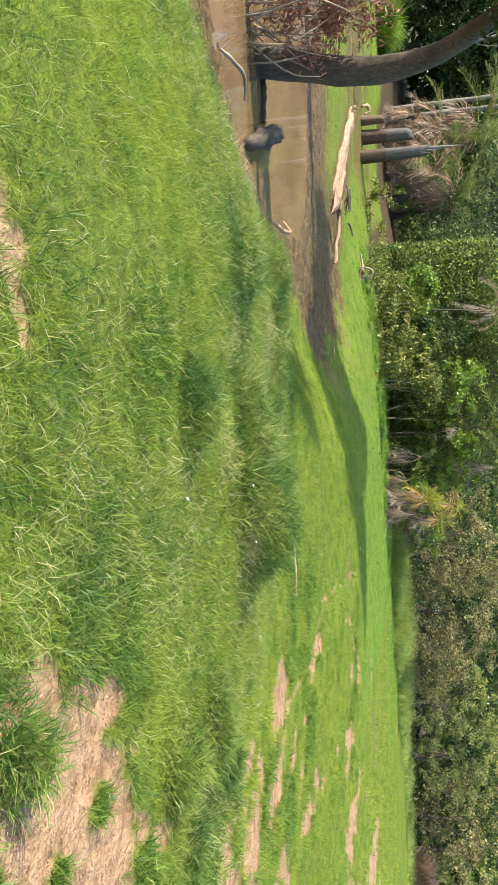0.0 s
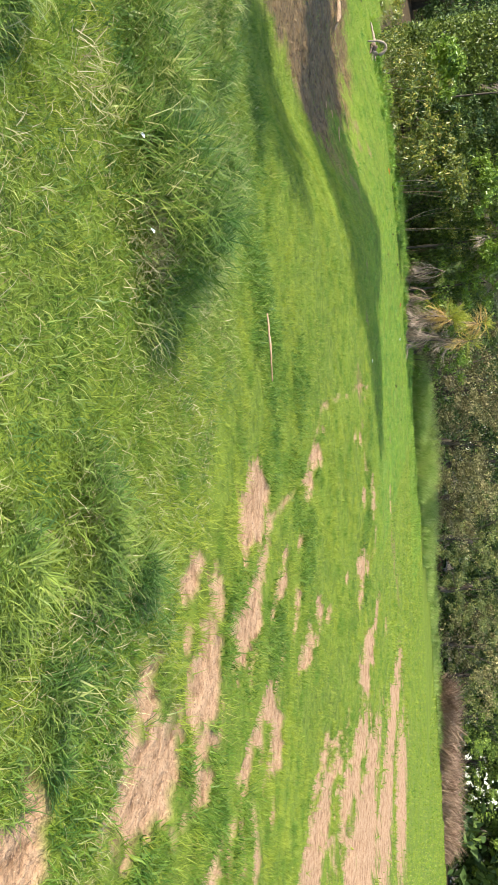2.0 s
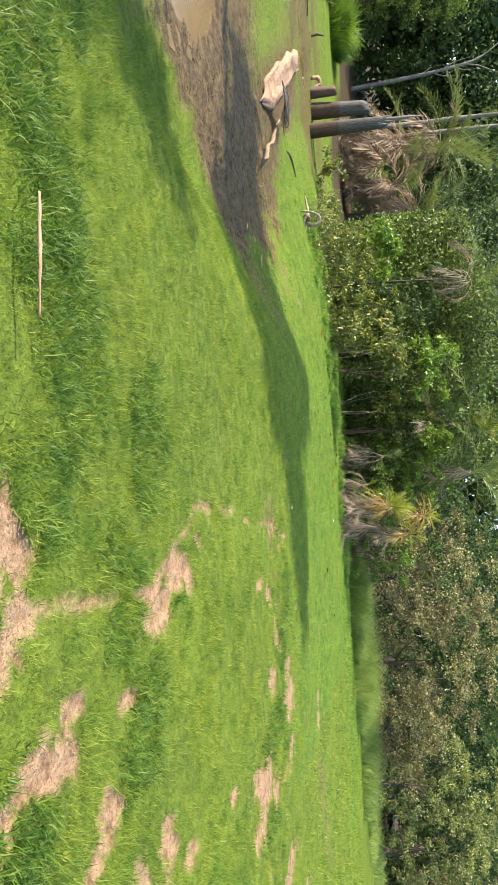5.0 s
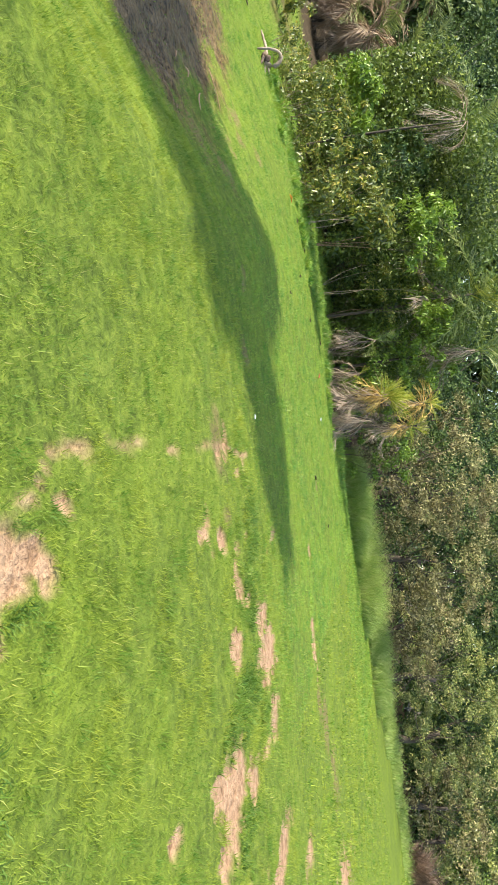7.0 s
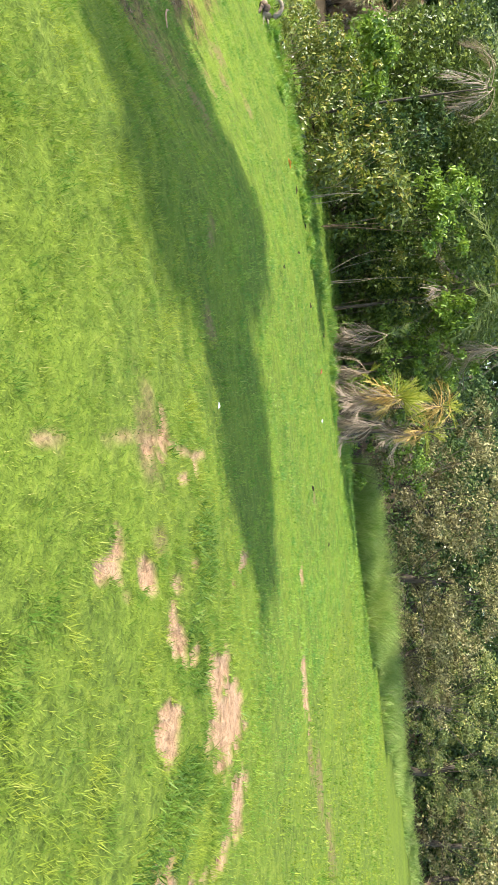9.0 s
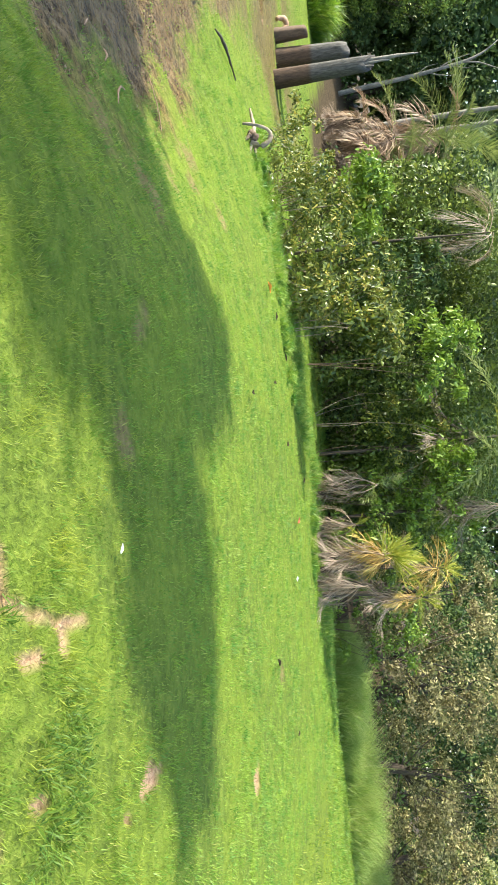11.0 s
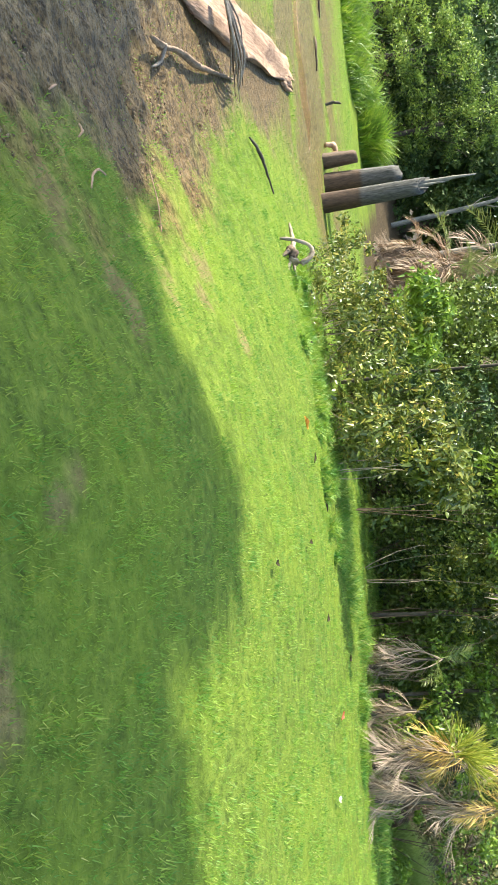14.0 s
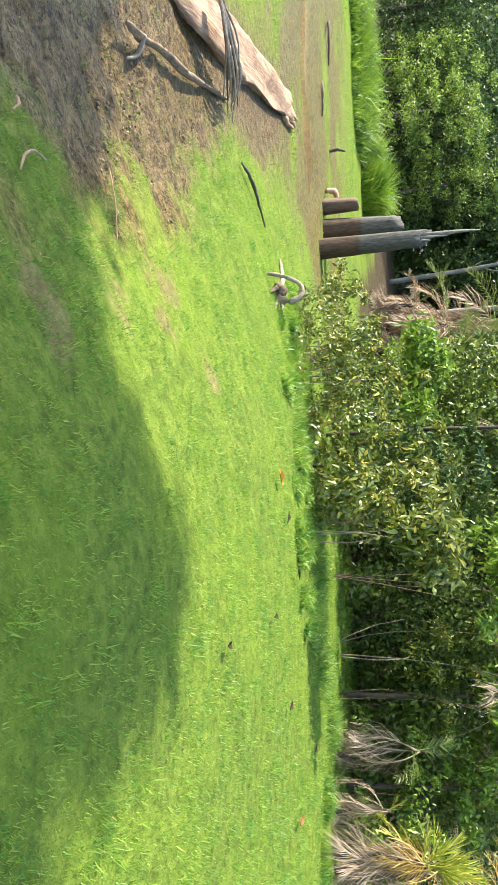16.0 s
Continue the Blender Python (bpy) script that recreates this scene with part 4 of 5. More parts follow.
# driftwood root on the grass
dr = empty("driftwood_root", pose(*gz(-3.62, 22.45, -.01)), "weathered curled driftwood root lying on grass", "driftwood")
base = np.array(dr.matrix_basis.translation)
for nm, pts, rad, mt in (
    ("crook", [(-.02, -.30, .0), (-.03, -.18, .20), (.0, -.06, .38), (.10, .0, .45), (.22, .02, .40), (.28, .02, .26), (.20, .03, .12), (.08, .05, .10)], [0.020, 0.026, 0.032, 0.038, 0.044, 0.048, 0.05, 0.03], M_TWIG),
    ("knot", [(-.02, .0, .06), (.08, .02, .14), (.2, .05, .08)], [0.05, 0.075, 0.05], M_WOOD_BROWN),
    ("root", [(.15, .05, .10), (.40, -.05, .06), (.62, -.12, .01)], [0.035, 0.024, 0.010], M_TWIG),
    ("root", [(.15, .08, .12), (.42, .14, .13), (.66, .16, .03)], [0.03, 0.02, 0.010], M_TWIG),
    ("root", [(.05, -.02, .08), (.22, -.22, .06), (.34, -.34, .01)], [0.035, 0.028, 0.012], M_WOOD_BROWN),
    ("branch", [(.02, .02, .14), (-.16, .10, .13), (-.36, .16, .09), (-.60, .22, .05)], [0.032, 0.036, 0.030, 0.014], M_TWIG)):
    sv, sf = stick(np.array(pts) * 0.9, [q * 0.9 for q in rad], 0.35, 8, len(nm), 14)
    part(nm, mesh_from(nm, sv, sf, mt, True), dr)


def loose_stick(name, pts, radii, mat, label, category, seed=2):
    p = np.asarray(pts, float)
    sv, sf = stick(p - p[0], radii, 0.4, 6, seed, 14)
    ob = new(name, mesh_from(name, sv, sf, mat, True))
    ob.location = p[0]
    return tagged(ob, label, category)


loose_stick("fallen_stick", [gz(-4.72, 21.35, .03), gz(-4.78, 21.75, .07), gz(-4.66, 22.05, .05), gz(-4.6, 22.5, .02)], [0.012, 0.024, 0.018, 0.008], M_BARK_DARK, "dark crooked stick lying on grass", "stick")
loose_stick("pale_stick", [gz(-1.47, 16.58, .02), gz(-1.40, 16.52, .03), gz(-1.35, 16.49, .02)], [0.006, 0.009, 0.005], M_WOOD_PALE, "bleached pale stick on dark mud", "stick")
loose_stick("curved_stick", [gz(-.80, 16.8, .03), gz(-.92, 16.83, .05), gz(-1.03, 16.92, .06), gz(-1.09, 17.06, .04)], [0.006, 0.009, 0.010, 0.005], M_WOOD_PALE, "curved bleached stick on shaded grass", "stick")
loose_stick("bleached_stick", [gz(-1.36, 16.84, .02), gz(-1.29, 16.83, .04), gz(-1.22, 16.8, .02)], [0.006, 0.010, 0.006], M_WOOD_PALE, "short bleached stick at the mud's edge", "stick")
loose_stick("dry_stalk", [gz(-1.69, 17.84, .05), gz(-1.42, 17.88, .06), gz(-1.15, 17.92, .03)], [0.004, 0.005, 0.003], M_WOOD_PALE, "thin dry stalk lying on sparse grass", "stick")
loose_stick("long_straw", [gz(1.5, 7.62, .13), gz(1.75, 7.6, .15), gz(2.02, 7.6, .13)], [0.006, 0.008, 0.004], M_WOOD_PALE, "long dry cane lying on the grass", "stick")
loose_stick("pool_stick", [(-2.62, 11.3, -.74), (-2.5, 11.55, -.60), (-2.55, 11.8, -.55), (-2.75, 12.0, -.70)], [0.02, 0.03, 0.025, 0.012], M_WOOD_PALE, "curved pale stick at the pool's edge", "stick")
loose_stick("pool_branch", [(-3.75, 8.2, -.62), (-3.6, 8.5, -.45), (-3.4, 8.75, -.5)], [0.02, 0.02, 0.01], M_TWIG, "forked dead twig at the pool's rim", "stick")
loose_stick("sunk_log", [(-3.25, 9.75, -.72), (-3.45, 10.3, -.68), (-3.7, 10.9, -.62), (-3.95, 11.4, -.66)], [0.06, 0.13, 0.14, 0.09], M_BARK_DARK, "dark sunken log end rising from the water", "log")
loose_stick("floating_branch", [(-3.9, 10.9, -.74), (-4.3, 10.95, -.73), (-4.7, 10.9, -.73)], [0.03, 0.04, 0.03], M_BARK_DARK, "dark branch lying in the water", "branch")


loose_stick("creek_log", [gz(-12.4, 28.7, .03), gz(-12.9, 28.4, .08), gz(-13.4, 28.6, .02)], [0.02, 0.035, 0.01], M_WOOD_BROWN, "brown rotten log on the creek flat", "log")
loose_stick("creek_log", [gz(-15.2, 29.8, .02), gz(-15.9, 29.2, .09), gz(-16.6, 29.6, .02)], [0.02, 0.04, 0.01], M_WOOD_BROWN, "brown rotten log lying on far grass", "log", 5)
loose_stick("creek_stub", [gz(-12.6, 30.2, -.05), gz(-12.65, 30.2, .2), gz(-12.6, 30.25, .42)], [0.04, 0.04, 0.02], M_BARK_DARK, "short dark stub standing on the creek flat", "stump", 6)
loose_stick("root_wad", [gz(-10.7, 29.4, .05), gz(-10.75, 29.5, .22), gz(-10.6, 29.6, .3), gz(-10.45, 29.5, .1)], [0.06, 0.08, 0.06, 0.03], M_WOOD_PALE, "pale root stump beside dead trunks", "stump", 7)

# small litter on the grass
def chip(name, x, y, size, mat, label, seed, category="leaf litter", up=0.03):
    loc = np.random.default_rng(seed)
    a = np.arange(9) / 9 * 6.283
    rr = size * (0.7 + 0.5 * loc.random(9)) * np.where(np.cos(a) > 0.8, 1.5, 1)
    v = np.stack([np.cos(a) * rr, np.sin(a) * rr * 0.55, 0.35 * rr * np.abs(np.sin(a)) + 0.2 * size * loc.random(9)], 1)
    low = v - np.array([0, 0, size * 0.12])
    v = np.vstack([v, low])
    f = [(j, (j + 1) % 9, 9 + (j + 1) % 9, 9 + j) for j in range(9)] + [(0, 2 * j + 1, 2 * j + 2, min(2 * j + 3, 8)) for j in range(3)] + [(9, 9 + min(2 * j + 3, 8), 9 + 2 * j + 2, 9 + 2 * j + 1) for j in range(3)]
    ob = new(name, mesh_from(name, v, np.array(f), mat))
    ob.matrix_basis = pose(x, y, float(height(x, y)) + up, 0, 0, 360 * loc.random())
    return tagged(ob, label, category)


def plain(name, col, rough=0.9):
    m, nt, b = material(name, rough)
    b.inputs["Specular IOR Level"].default_value = 0.1
    nt.links.new(ramp(nt, noise_node(nt, 40, 3), [(0.3, tuple(c * 0.75 for c in col)), (0.7, col)]), b.inputs["Base Color"])
    return m


M_WHITE, M_RED, M_DARK, M_ORANGE = plain("white_scrap", (0.8, 0.8, 0.77)), plain("red_leaf", (0.36, 0.10, 0.06)), plain("dark_leaf", (0.045, 0.035, 0.02)), plain("orange_leaf", (0.62, 0.27, 0.05))
chip("paper_scrap", 3.51, 22.05, .06, M_WHITE, "small white scrap on sunlit grass", 1, "litter", .05)
chip("white_petal", 3.0, 15.07, .03, M_WHITE, "small white scrap on shaded grass", 2, "litter", .05)
chip("seed_head", .57, 4.85, .016, M_WHITE, "pale fluffy seed head in rough grass", 3, "seed head", .16)
chip("seed_head", .5, 3.67, .016, M_WHITE, "pale fluffy seed head low in rough grass", 4, "seed head", .14)
chip("seed_head", .93, 4.8, .016, M_WHITE, "pale fluffy seed head beside a tussock", 5, "seed head", .16)
chip("fallen_leaf", 2.66, 22.45, .06, M_RED, "red-brown fallen leaf on sunlit grass", 6, up=.05)
chip("fallen_leaf", -.54, 21.2, .07, M_ORANGE, "orange fallen leaf on sunlit grass", 7, up=.05)
for k, (x, y) in enumerate(((.88, 20.8), (-.2, 21.4), (1.6, 21.6), (.3, 21.9), (2.0, 23.2), (1.3, 19.3), (-2.2, 22.6), (5.5, 21.5), (4.4, 20.2))):
    chip("fallen_leaf", x, y, .05, M_DARK, "dark dry leaf lying on the lawn", 20 + k, up=.05)


# ---- loose soil clods and dry bits ----
def clods(n, rect, mask, size, r):
    x, y = scatter(rect, n, r)
    keep = r.random(len(x)) < mask(x, y)
    x, y = x[keep], y[keep]
    m = len(x)
    o = np.stack([x, y, height(x, y) - 0.012], 1)
    s = (size * (0.4 + r.random(m) ** 2 * 1.2))[:, None]
    oct_ = np.array([(1, 0, 0), (-1, 0, 0), (0, 1, 0), (0, -1, 0), (0, 0, 0.7), (0, 0, -0.4)])
    v = o[:, None] + oct_[None] * s[:, None] * (0.6 + 0.8 * r.random((m, 6, 1)))
    f = np.array([(0, 2, 4), (2, 1, 4), (1, 3, 4), (3, 0, 4), (2, 0, 5), (1, 2, 5), (3, 1, 5), (0, 3, 5)])
    return v.reshape(-1, 3), (np.arange(m)[:, None, None] * 6 + f[None]).reshape(-1, 3)


def clod_material(name, stops):
    m, nt, b = material(name, 0.95)
    geo = nt.nodes.new("ShaderNodeNewGeometry")
    nt.links.new(ramp(nt, geo.outputs["Random Per Island"], stops), b.inputs["Base Color"])
    return m


cr = np.random.default_rng(77)
tagged(new("soil_clods", mesh_from("soil_clods", *clods(500, (0.8, 1.6, 8, 9.5), bare, 0.004, cr), clod_material("soil_clod", [(0, (0.13, 0.07, 0.04)), (0.4, (0.36, 0.22, 0.135)), (1, (0.52, 0.35, 0.23))]))), "loose tan soil crumbs on bare patches", "soil", kind="stuff")
tagged(new("mud_clods", mesh_from("mud_clods", *clods(420, (-6, 13, 0.5, 23), lambda x, y: mud(x, y) * 0.9 * sstep(0.4, 0.6, fbm(x, y, 0.5, 73)), 0.013, cr), clod_material("mud_clod", [(0, (0.05, 0.032, 0.018)), (0.5, (0.18, 0.12, 0.065)), (1, (0.31, 0.22, 0.13))]))), "trampled mud crumbs in the hollow", "mud", kind="stuff")


# ---- palms ----
PALM = {k: [frond_mesh("frond", L, d, lf, m, np.random.default_rng(20 + i), p, v, h, w, rg, sp) for i in range(3)] for k, (L, d, lf, m, p, v, h, w, rg, sp) in {
    "dead": (1.8, 1.9, 0.55, M_FROND_DEAD, 46, 0.05, 1.5, 0.012, 0.36, 0.4),
    "rust": (1.8, 1.3, 0.62, M_FROND_RUST, 30, 0.15, 0.6, 0.034, 0.25, 0.6),
    "strap": (0.75, 0.25, 0.34, M_FROND_LIME, 12, 0.2, 0.1, 0.018, 0.1, 0.32),
    "yellow": (0.8, 0.9, 0.36, M_FROND_YELLOW, 12, 0.3, 0.3, 0.018, 0.2, 0.55),
    "lime": (0.8, 0.35, 0.40, M_FROND_LIME, 11, 0.25, 0.15, 0.020, 0.15, 0.45),
    "green": (2.2, 0.9, 0.55, M_FROND_GREEN, 42, 0.45, 0.4, 0.022, 0.1, 1.0)}.items()}


def palm(x, y, trunk_h, trunk_r, plan, label, r, bark=None, group="palms at the wood's edge"):
    """plan: rows of (kind, count, lowest and highest angle above level, size)."""
    ob = empty("palm", pose(x, y, float(height(x, y))), label, "palm", group)
    t = np.linspace(0, 1, 14)
    p = np.stack([0.06 * np.sin(t * 3 + x), 0.05 * np.cos(t * 2), -0.1 + t * (trunk_h + 0.1)], 1)
    v, f = tube(p, [trunk_r * 1.2, trunk_r, trunk_r * 0.9, trunk_r * 0.35], 10, 0.14, int(abs(x) * 7))
    part("trunk", mesh_from("trunk", v, f, bark or M_BARK_DARK, True), ob)
    for kind, n, lo, hi, size in plan:
        for i in range(n):
            az, el = 360 * (i + 0.7 * r.random()) / n, lo + (hi - lo) * r.random()
            s = size * (0.8 + 0.4 * r.random())
            m = Matrix.Translation(p[-1] - np.array([0, 0, 0.25 * r.random()])) @ pose(0, 0, 0, 0, 0, az) @ pose(0, 0, 0, r.normal() * 12, -el, 0) @ Matrix.Diagonal((s, s, s, 1))
            part("frond", PALM[kind][int(r.integers(3))], ob, m=m)
    return ob


pm = np.random.default_rng(33)
palm(3.27, 24.75, 1.36, 0.05, [("strap", 30, -5, 88, 0.72), ("yellow", 16, -80, -15, 0.72), ("dead", 9, -78, -40, 0.74)], "small palm with lime and orange withering fronds", pm)
palm(3.53, 25.2, 2.25, 0.05, [("yellow", 16, -50, 50, 0.62), ("strap", 10, 10, 85, 0.55), ("dead", 4, -85, -60, 0.6)], "slim palm with a small orange crown", pm)
palm(4.0, 25.25, 1.9, 0.045, [("strap", 14, -20, 80, 0.55), ("yellow", 8, -60, 10, 0.6), ("dead", 6, -85, -55, 0.7)], "small palm with yellowing fronds behind another", pm)
palm(3.75, 24.75, 0.95, 0.045, [("dead", 9, -75, -25, 0.62)], "low dead palm with grey drooping fronds", pm)
palm(2.75, 24.85, 0.75, 0.045, [("dead", 10, -70, 0, 0.5), ("strap", 5, 20, 70, 0.45)], "low palm with a skirt of dead grey-brown fronds", pm)
palm(2.05, 25.2, 1.15, 0.035, [("dead", 5, -85, -35, 0.6), ("green", 2, 10, 70, 0.5)], "palm with dead brown fronds arching to the ground", pm)
palm(2.5, 26.3, 3.55, 0.03, [("dead", 6, -88, -50, 0.8), ("green", 10, 0, 75, 0.9)], "tall palm with hanging dead fronds and green top", pm)
palm(1.2, 26.0, 3.6, 0.035, [("dead", 5, -89, -72, 1.0), ("strap", 12, -10, 80, 0.9), ("green", 7, -30, 60, 0.8)], "palm half buried under green creeper", pm)
palm(-2.6, 25.3, 3.75, 0.028, [("dead", 6, -30, 35, 0.7), ("green", 3, 10, 70, 0.6)], "palm with pale dead fronds above the shrubs", pm)
for x, y, h, nd, ng, sz in ((-14.2, 41.0, 1.6, 26, 2, 0.95), (-13.5, 41.5, 2.9, 30, 4, 1.25), (-12.4, 41.2, 2.0, 30, 3, 1.2), (-11.4, 41.4, 2.7, 26, 4, 1.2), (-10.4, 42.0, 3.5, 24, 9, 1.3), (-14.0, 43.0, 4.9, 26, 14, 1.5)):
    palm(x, y, h, 0.17, [("dead", nd, -88, -35, sz), ("rust", nd // 2, -60, 50, sz * 0.9), ("green", ng, 5, 80, sz)], "palm with a thick skirt of dead brown fronds", pm, group="palms beyond the creek")
for x, y, h in ((-15.9, 46.0, 9.5), (-16.2, 45.3, 9.0)):
    palm(x, y, h, 0.14, [("green", 14, -20, 70, 1.2)], "tall slim palm with a bare pale grey trunk", pm, M_BARK_GREY, group="palms beyond the creek")

# bare dead tree
dt = empty("dead_tree", pose(-20.6, 49.3, float(height(-20.6, 49.3))), "thin bare dead tree with broken grey limbs", "dead tree")
for nm, pts, rad in (("trunk", [(.05, 0, -.6), (-.15, 0, 2.0), (-.35, 0, 4.2), (-.7, 0, 6.6), (-1.1, 0, 7.6), (-1.8, .1, 8.5)], [.16, .13, .11, .08, .045, .015]), ("limb", [(-.66, 0, 6.4), (-.5, 0, 7.2), (-.15, .1, 8.0), (.1, .1, 8.5)], [.05, .035, .012]),
                     ("limb", [(-.5, 0, 5.2), (-.85, 0, 5.9), (-1.1, .1, 6.8)], [.04, .028, .01]), ("limb", [(-.42, 0, 4.6), (-.15, 0, 5.2), (-.05, .1, 6.1)], [.04, .025, .01]), ("limb", [(-.6, 0, 5.9), (-.35, 0, 6.4), (-.3, 0, 7.0)], [.035, .02, .008]), ("limb", [(-.36, 0, 4.1), (-.7, 0, 4.6), (-.78, 0, 5.2)], [.03, .02, .008])):
    part(nm, mesh_from(nm, *stick(pts, rad, 0.15, 7, 3, 16), M_BARK_GREY, True), dt)

# ---- shrubs at the wood's edge ----
sr = np.random.default_rng(44)
for x, y, rx, ry, rz, mt, cl, lf, lift, lab in (
    (-4.5, 24.3, 0.4, 0.4, 0.7, M_LEAF_SHRUB, 20, 0.06, .6, "sparse green shrub with yellowing leaves"),
    (-3.7, 24.0, 0.7, 0.6, 1.0, M_LEAF_SHRUB, 50, 0.07, .5, "leafy green shrub with some yellow leaves"),
    (-2.8, 23.5, 0.8, 0.6, 1.1, M_LEAF_SHRUB, 60, 0.075, .5, "leafy shrub with yellow and brown leaves"),
    (-1.8, 23.3, 0.8, 0.6, 1.35, M_LEAF_SHRUB, 64, 0.08, .5, "broad-leaved shrub with twiggy grey stems"),
    (-1.0, 23.2, 0.6, 0.6, 1.3, M_LEAF_SHRUB, 60, 0.085, .6, "broad-leaved shrub leaning out over the grass"),
    (-0.45, 22.95, 0.65, 0.4, 0.5, M_LEAF_SHRUB, 62, 0.10, 2.9, "arching spray of broad leaves above shaded grass"),
    # this and the tall back shrub get leaves coloured dark for shade
    (0.3, 26.9, 1.0, 0.6, 1.0, M_LEAF_SHADE_DARK, 70, 0.08, .8, "shrub in the wood's shade, its leaves coloured dark for that"),
    (-3.3, 24.4, 0.75, 0.45, 0.6, M_LEAF_VINE, 56, 0.11, 2.9, "bright green creeper climbing over a shrub"),
    (-1.9, 25.2, 1.0, 0.6, 1.6, M_LEAF_SHADE_DARK, 70, 0.09, 1.0, "tall shrub behind the thicket, coloured dark as if shaded"),
    (-0.35, 24.8, 0.85, 0.5, 0.7, M_LEAF_VINE, 54, 0.09, 3.4, "bright green creeper over dead stems"),
    (1.4, 25.6, 0.8, 0.4, 0.6, M_LEAF_VINE, 44, 0.085, 4.0, "green creeper hanging from a dead palm"),
    (2.6, 26.2, 1.4, 0.5, 1.1, M_LEAF_VINE, 60, 0.085, 1.9, "green creeper hanging among the palms"),
    (3.0, 25.3, 0.9, 0.4, 0.8, M_LEAF_VINE, 40, 0.07, .8, "creeper leaves between palm fronds"),
    (1.9, 25.9, 0.7, 0.3, 1.1, M_LEAF_VINE, 34, 0.065, 1.3, "thin creeper hanging before the dark thicket"),
    (0.7, 25.6, 0.7, 0.4, 0.8, M_LEAF_SHRUB, 40, 0.07, 2.4, "sparse twiggy shrub over shaded grass"),
    (4.7, 26.8, 1.0, 0.8, 1.4, M_LEAF_VINE, 50, 0.08, .6, "dark green shrub beside the yellow palm"),
    (-6.8, 28.5, 1.0, 0.8, 0.8, M_LEAF_SHRUB, 34, 0.09, .5, "low dull shrub by the creek bank")):
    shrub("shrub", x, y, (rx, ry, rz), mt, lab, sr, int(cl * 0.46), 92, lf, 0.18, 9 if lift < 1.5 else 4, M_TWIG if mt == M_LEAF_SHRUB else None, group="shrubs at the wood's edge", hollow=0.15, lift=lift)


# ---- trees of the wood ----
tr = np.random.default_rng(55)
for x, y, rx, rz, mt, lab in ((5.6, 29.8, 2.2, 2.2, M_LEAF_OLIVE, "rounded olive-brown tree with small leaves"), (8.6, 31.0, 2.3, 2.4, M_LEAF_OLIVE, "dense olive-brown tree with small leaves"),
                     (11.6, 33.5, 1.9, 1.4, M_LEAF_OLIVE, "low grey-green tree with small dry leaves"), (14.6, 36.4, 2.6, 2.7, M_LEAF_GOLD, "yellow-green tree beside a dark gap"),
                     (18.2, 39.0, 2.6, 2.7, M_LEAF_GOLD, "yellow-green tree with small leaves"), (22.5, 41, 3, 2.8, M_LEAF_OLIVE, "olive tree at the field's end"), (27, 45.5, 3, 3.0, M_LEAF_GOLD, "yellow-green tree far across the field"), (32.5, 49.5, 3.4, 3.2, M_LEAF_SUNLIT, "bright green tree far across the field"), (39, 53.5, 3.6, 3.4, M_LEAF_SUNLIT, "bright green tree above dry scrub"), (-26.8, 44.3, 2.1, 2.9, M_LEAF_SUNLIT, "sunlit bright green tree before the dark wood"), (-30.3, 45.0, 2.0, 2.6, M_LEAF_SUNLIT, "sunlit green tree above the reeds"), (-24.6, 47.3, 1.6, 4.4, M_LEAF_SUNLIT, "slender sunlit tree before the dark wood")):
    tree("tree", x, y, 4, 0.14, (rx, rx * 0.8, rz), rz * 0.72, mt, M_BARK_DARK, lab, "tree", tr, 110 if 0 < x < 20 else 86, 136 if 0 < x < 20 else 76, 0.09 if 0 < x < 20 else 0.15, 0.27 if 0 < x < 20 else 0.42, group="trees along the field", hollow=0.45)
FOREST = [(-1.5, 30.5, 5.4, 2.2), (1.5, 32.5, 5, 2.4), (4.5, 36, 6, 2.6), (8, 38, 7, 3), (11.8, 39.5, 8, 3), (15.5, 43, 9, 3.4), (-4.5, 33, 6.5, 2.4), (-6.5, 40, 8, 3.0), (-10, 44, 9, 3.6), (-17.0, 54, 9, 3.6)]
FOREST_FAR = [(-19.5, 56, 9, 4), (-23.5, 54.5, 9, 4), (-15, 57, 9.5, 4), (-27, 50, 8, 3.2), (-33, 49, 8, 3.6), (-37, 47, 8, 4), (-12, 52, 10, 4), (-3, 40, 9, 3.6), (3, 42, 10, 4), (9, 46, 10, 4), (20, 48, 9, 4), (26, 52, 10, 4), (34, 56, 10, 4.5), (43, 59, 11, 5), (51, 60, 11, 5), (46, 55, 8, 4), (57, 62, 10, 5), (37, 57, 8, 4)]
FOREST_BACK = [(-46 + 8.5 * i, 61 + 3 * math.sin(i * 2.1) - abs(i - 5) * 0.5, 12.5, 6.5) for i in range(14)]
for rows, clumps, per, leaf, clump in ((FOREST, 76, 110, 0.13, 0.55), (FOREST_FAR, 50, 60, 0.22, 0.7), (FOREST_BACK, 110, 44, 0.95, 1.7)):
    for x, y, tall, rx in rows:
        tree("forest_tree", x, y, tall, 0.2, (rx, rx * 0.85, tall * 0.5), tall * 0.38, M_LEAF_SUNLIT if x > 24 and rx < 6 else M_LEAF_SHADE_DARK, M_BARK_DARK, "green forest tree beyond the field" if x > 24 else "dark green forest tree behind the clearing", "tree", tr, clumps, per, leaf, clump, group="trees of the forest", hollow=0.35)


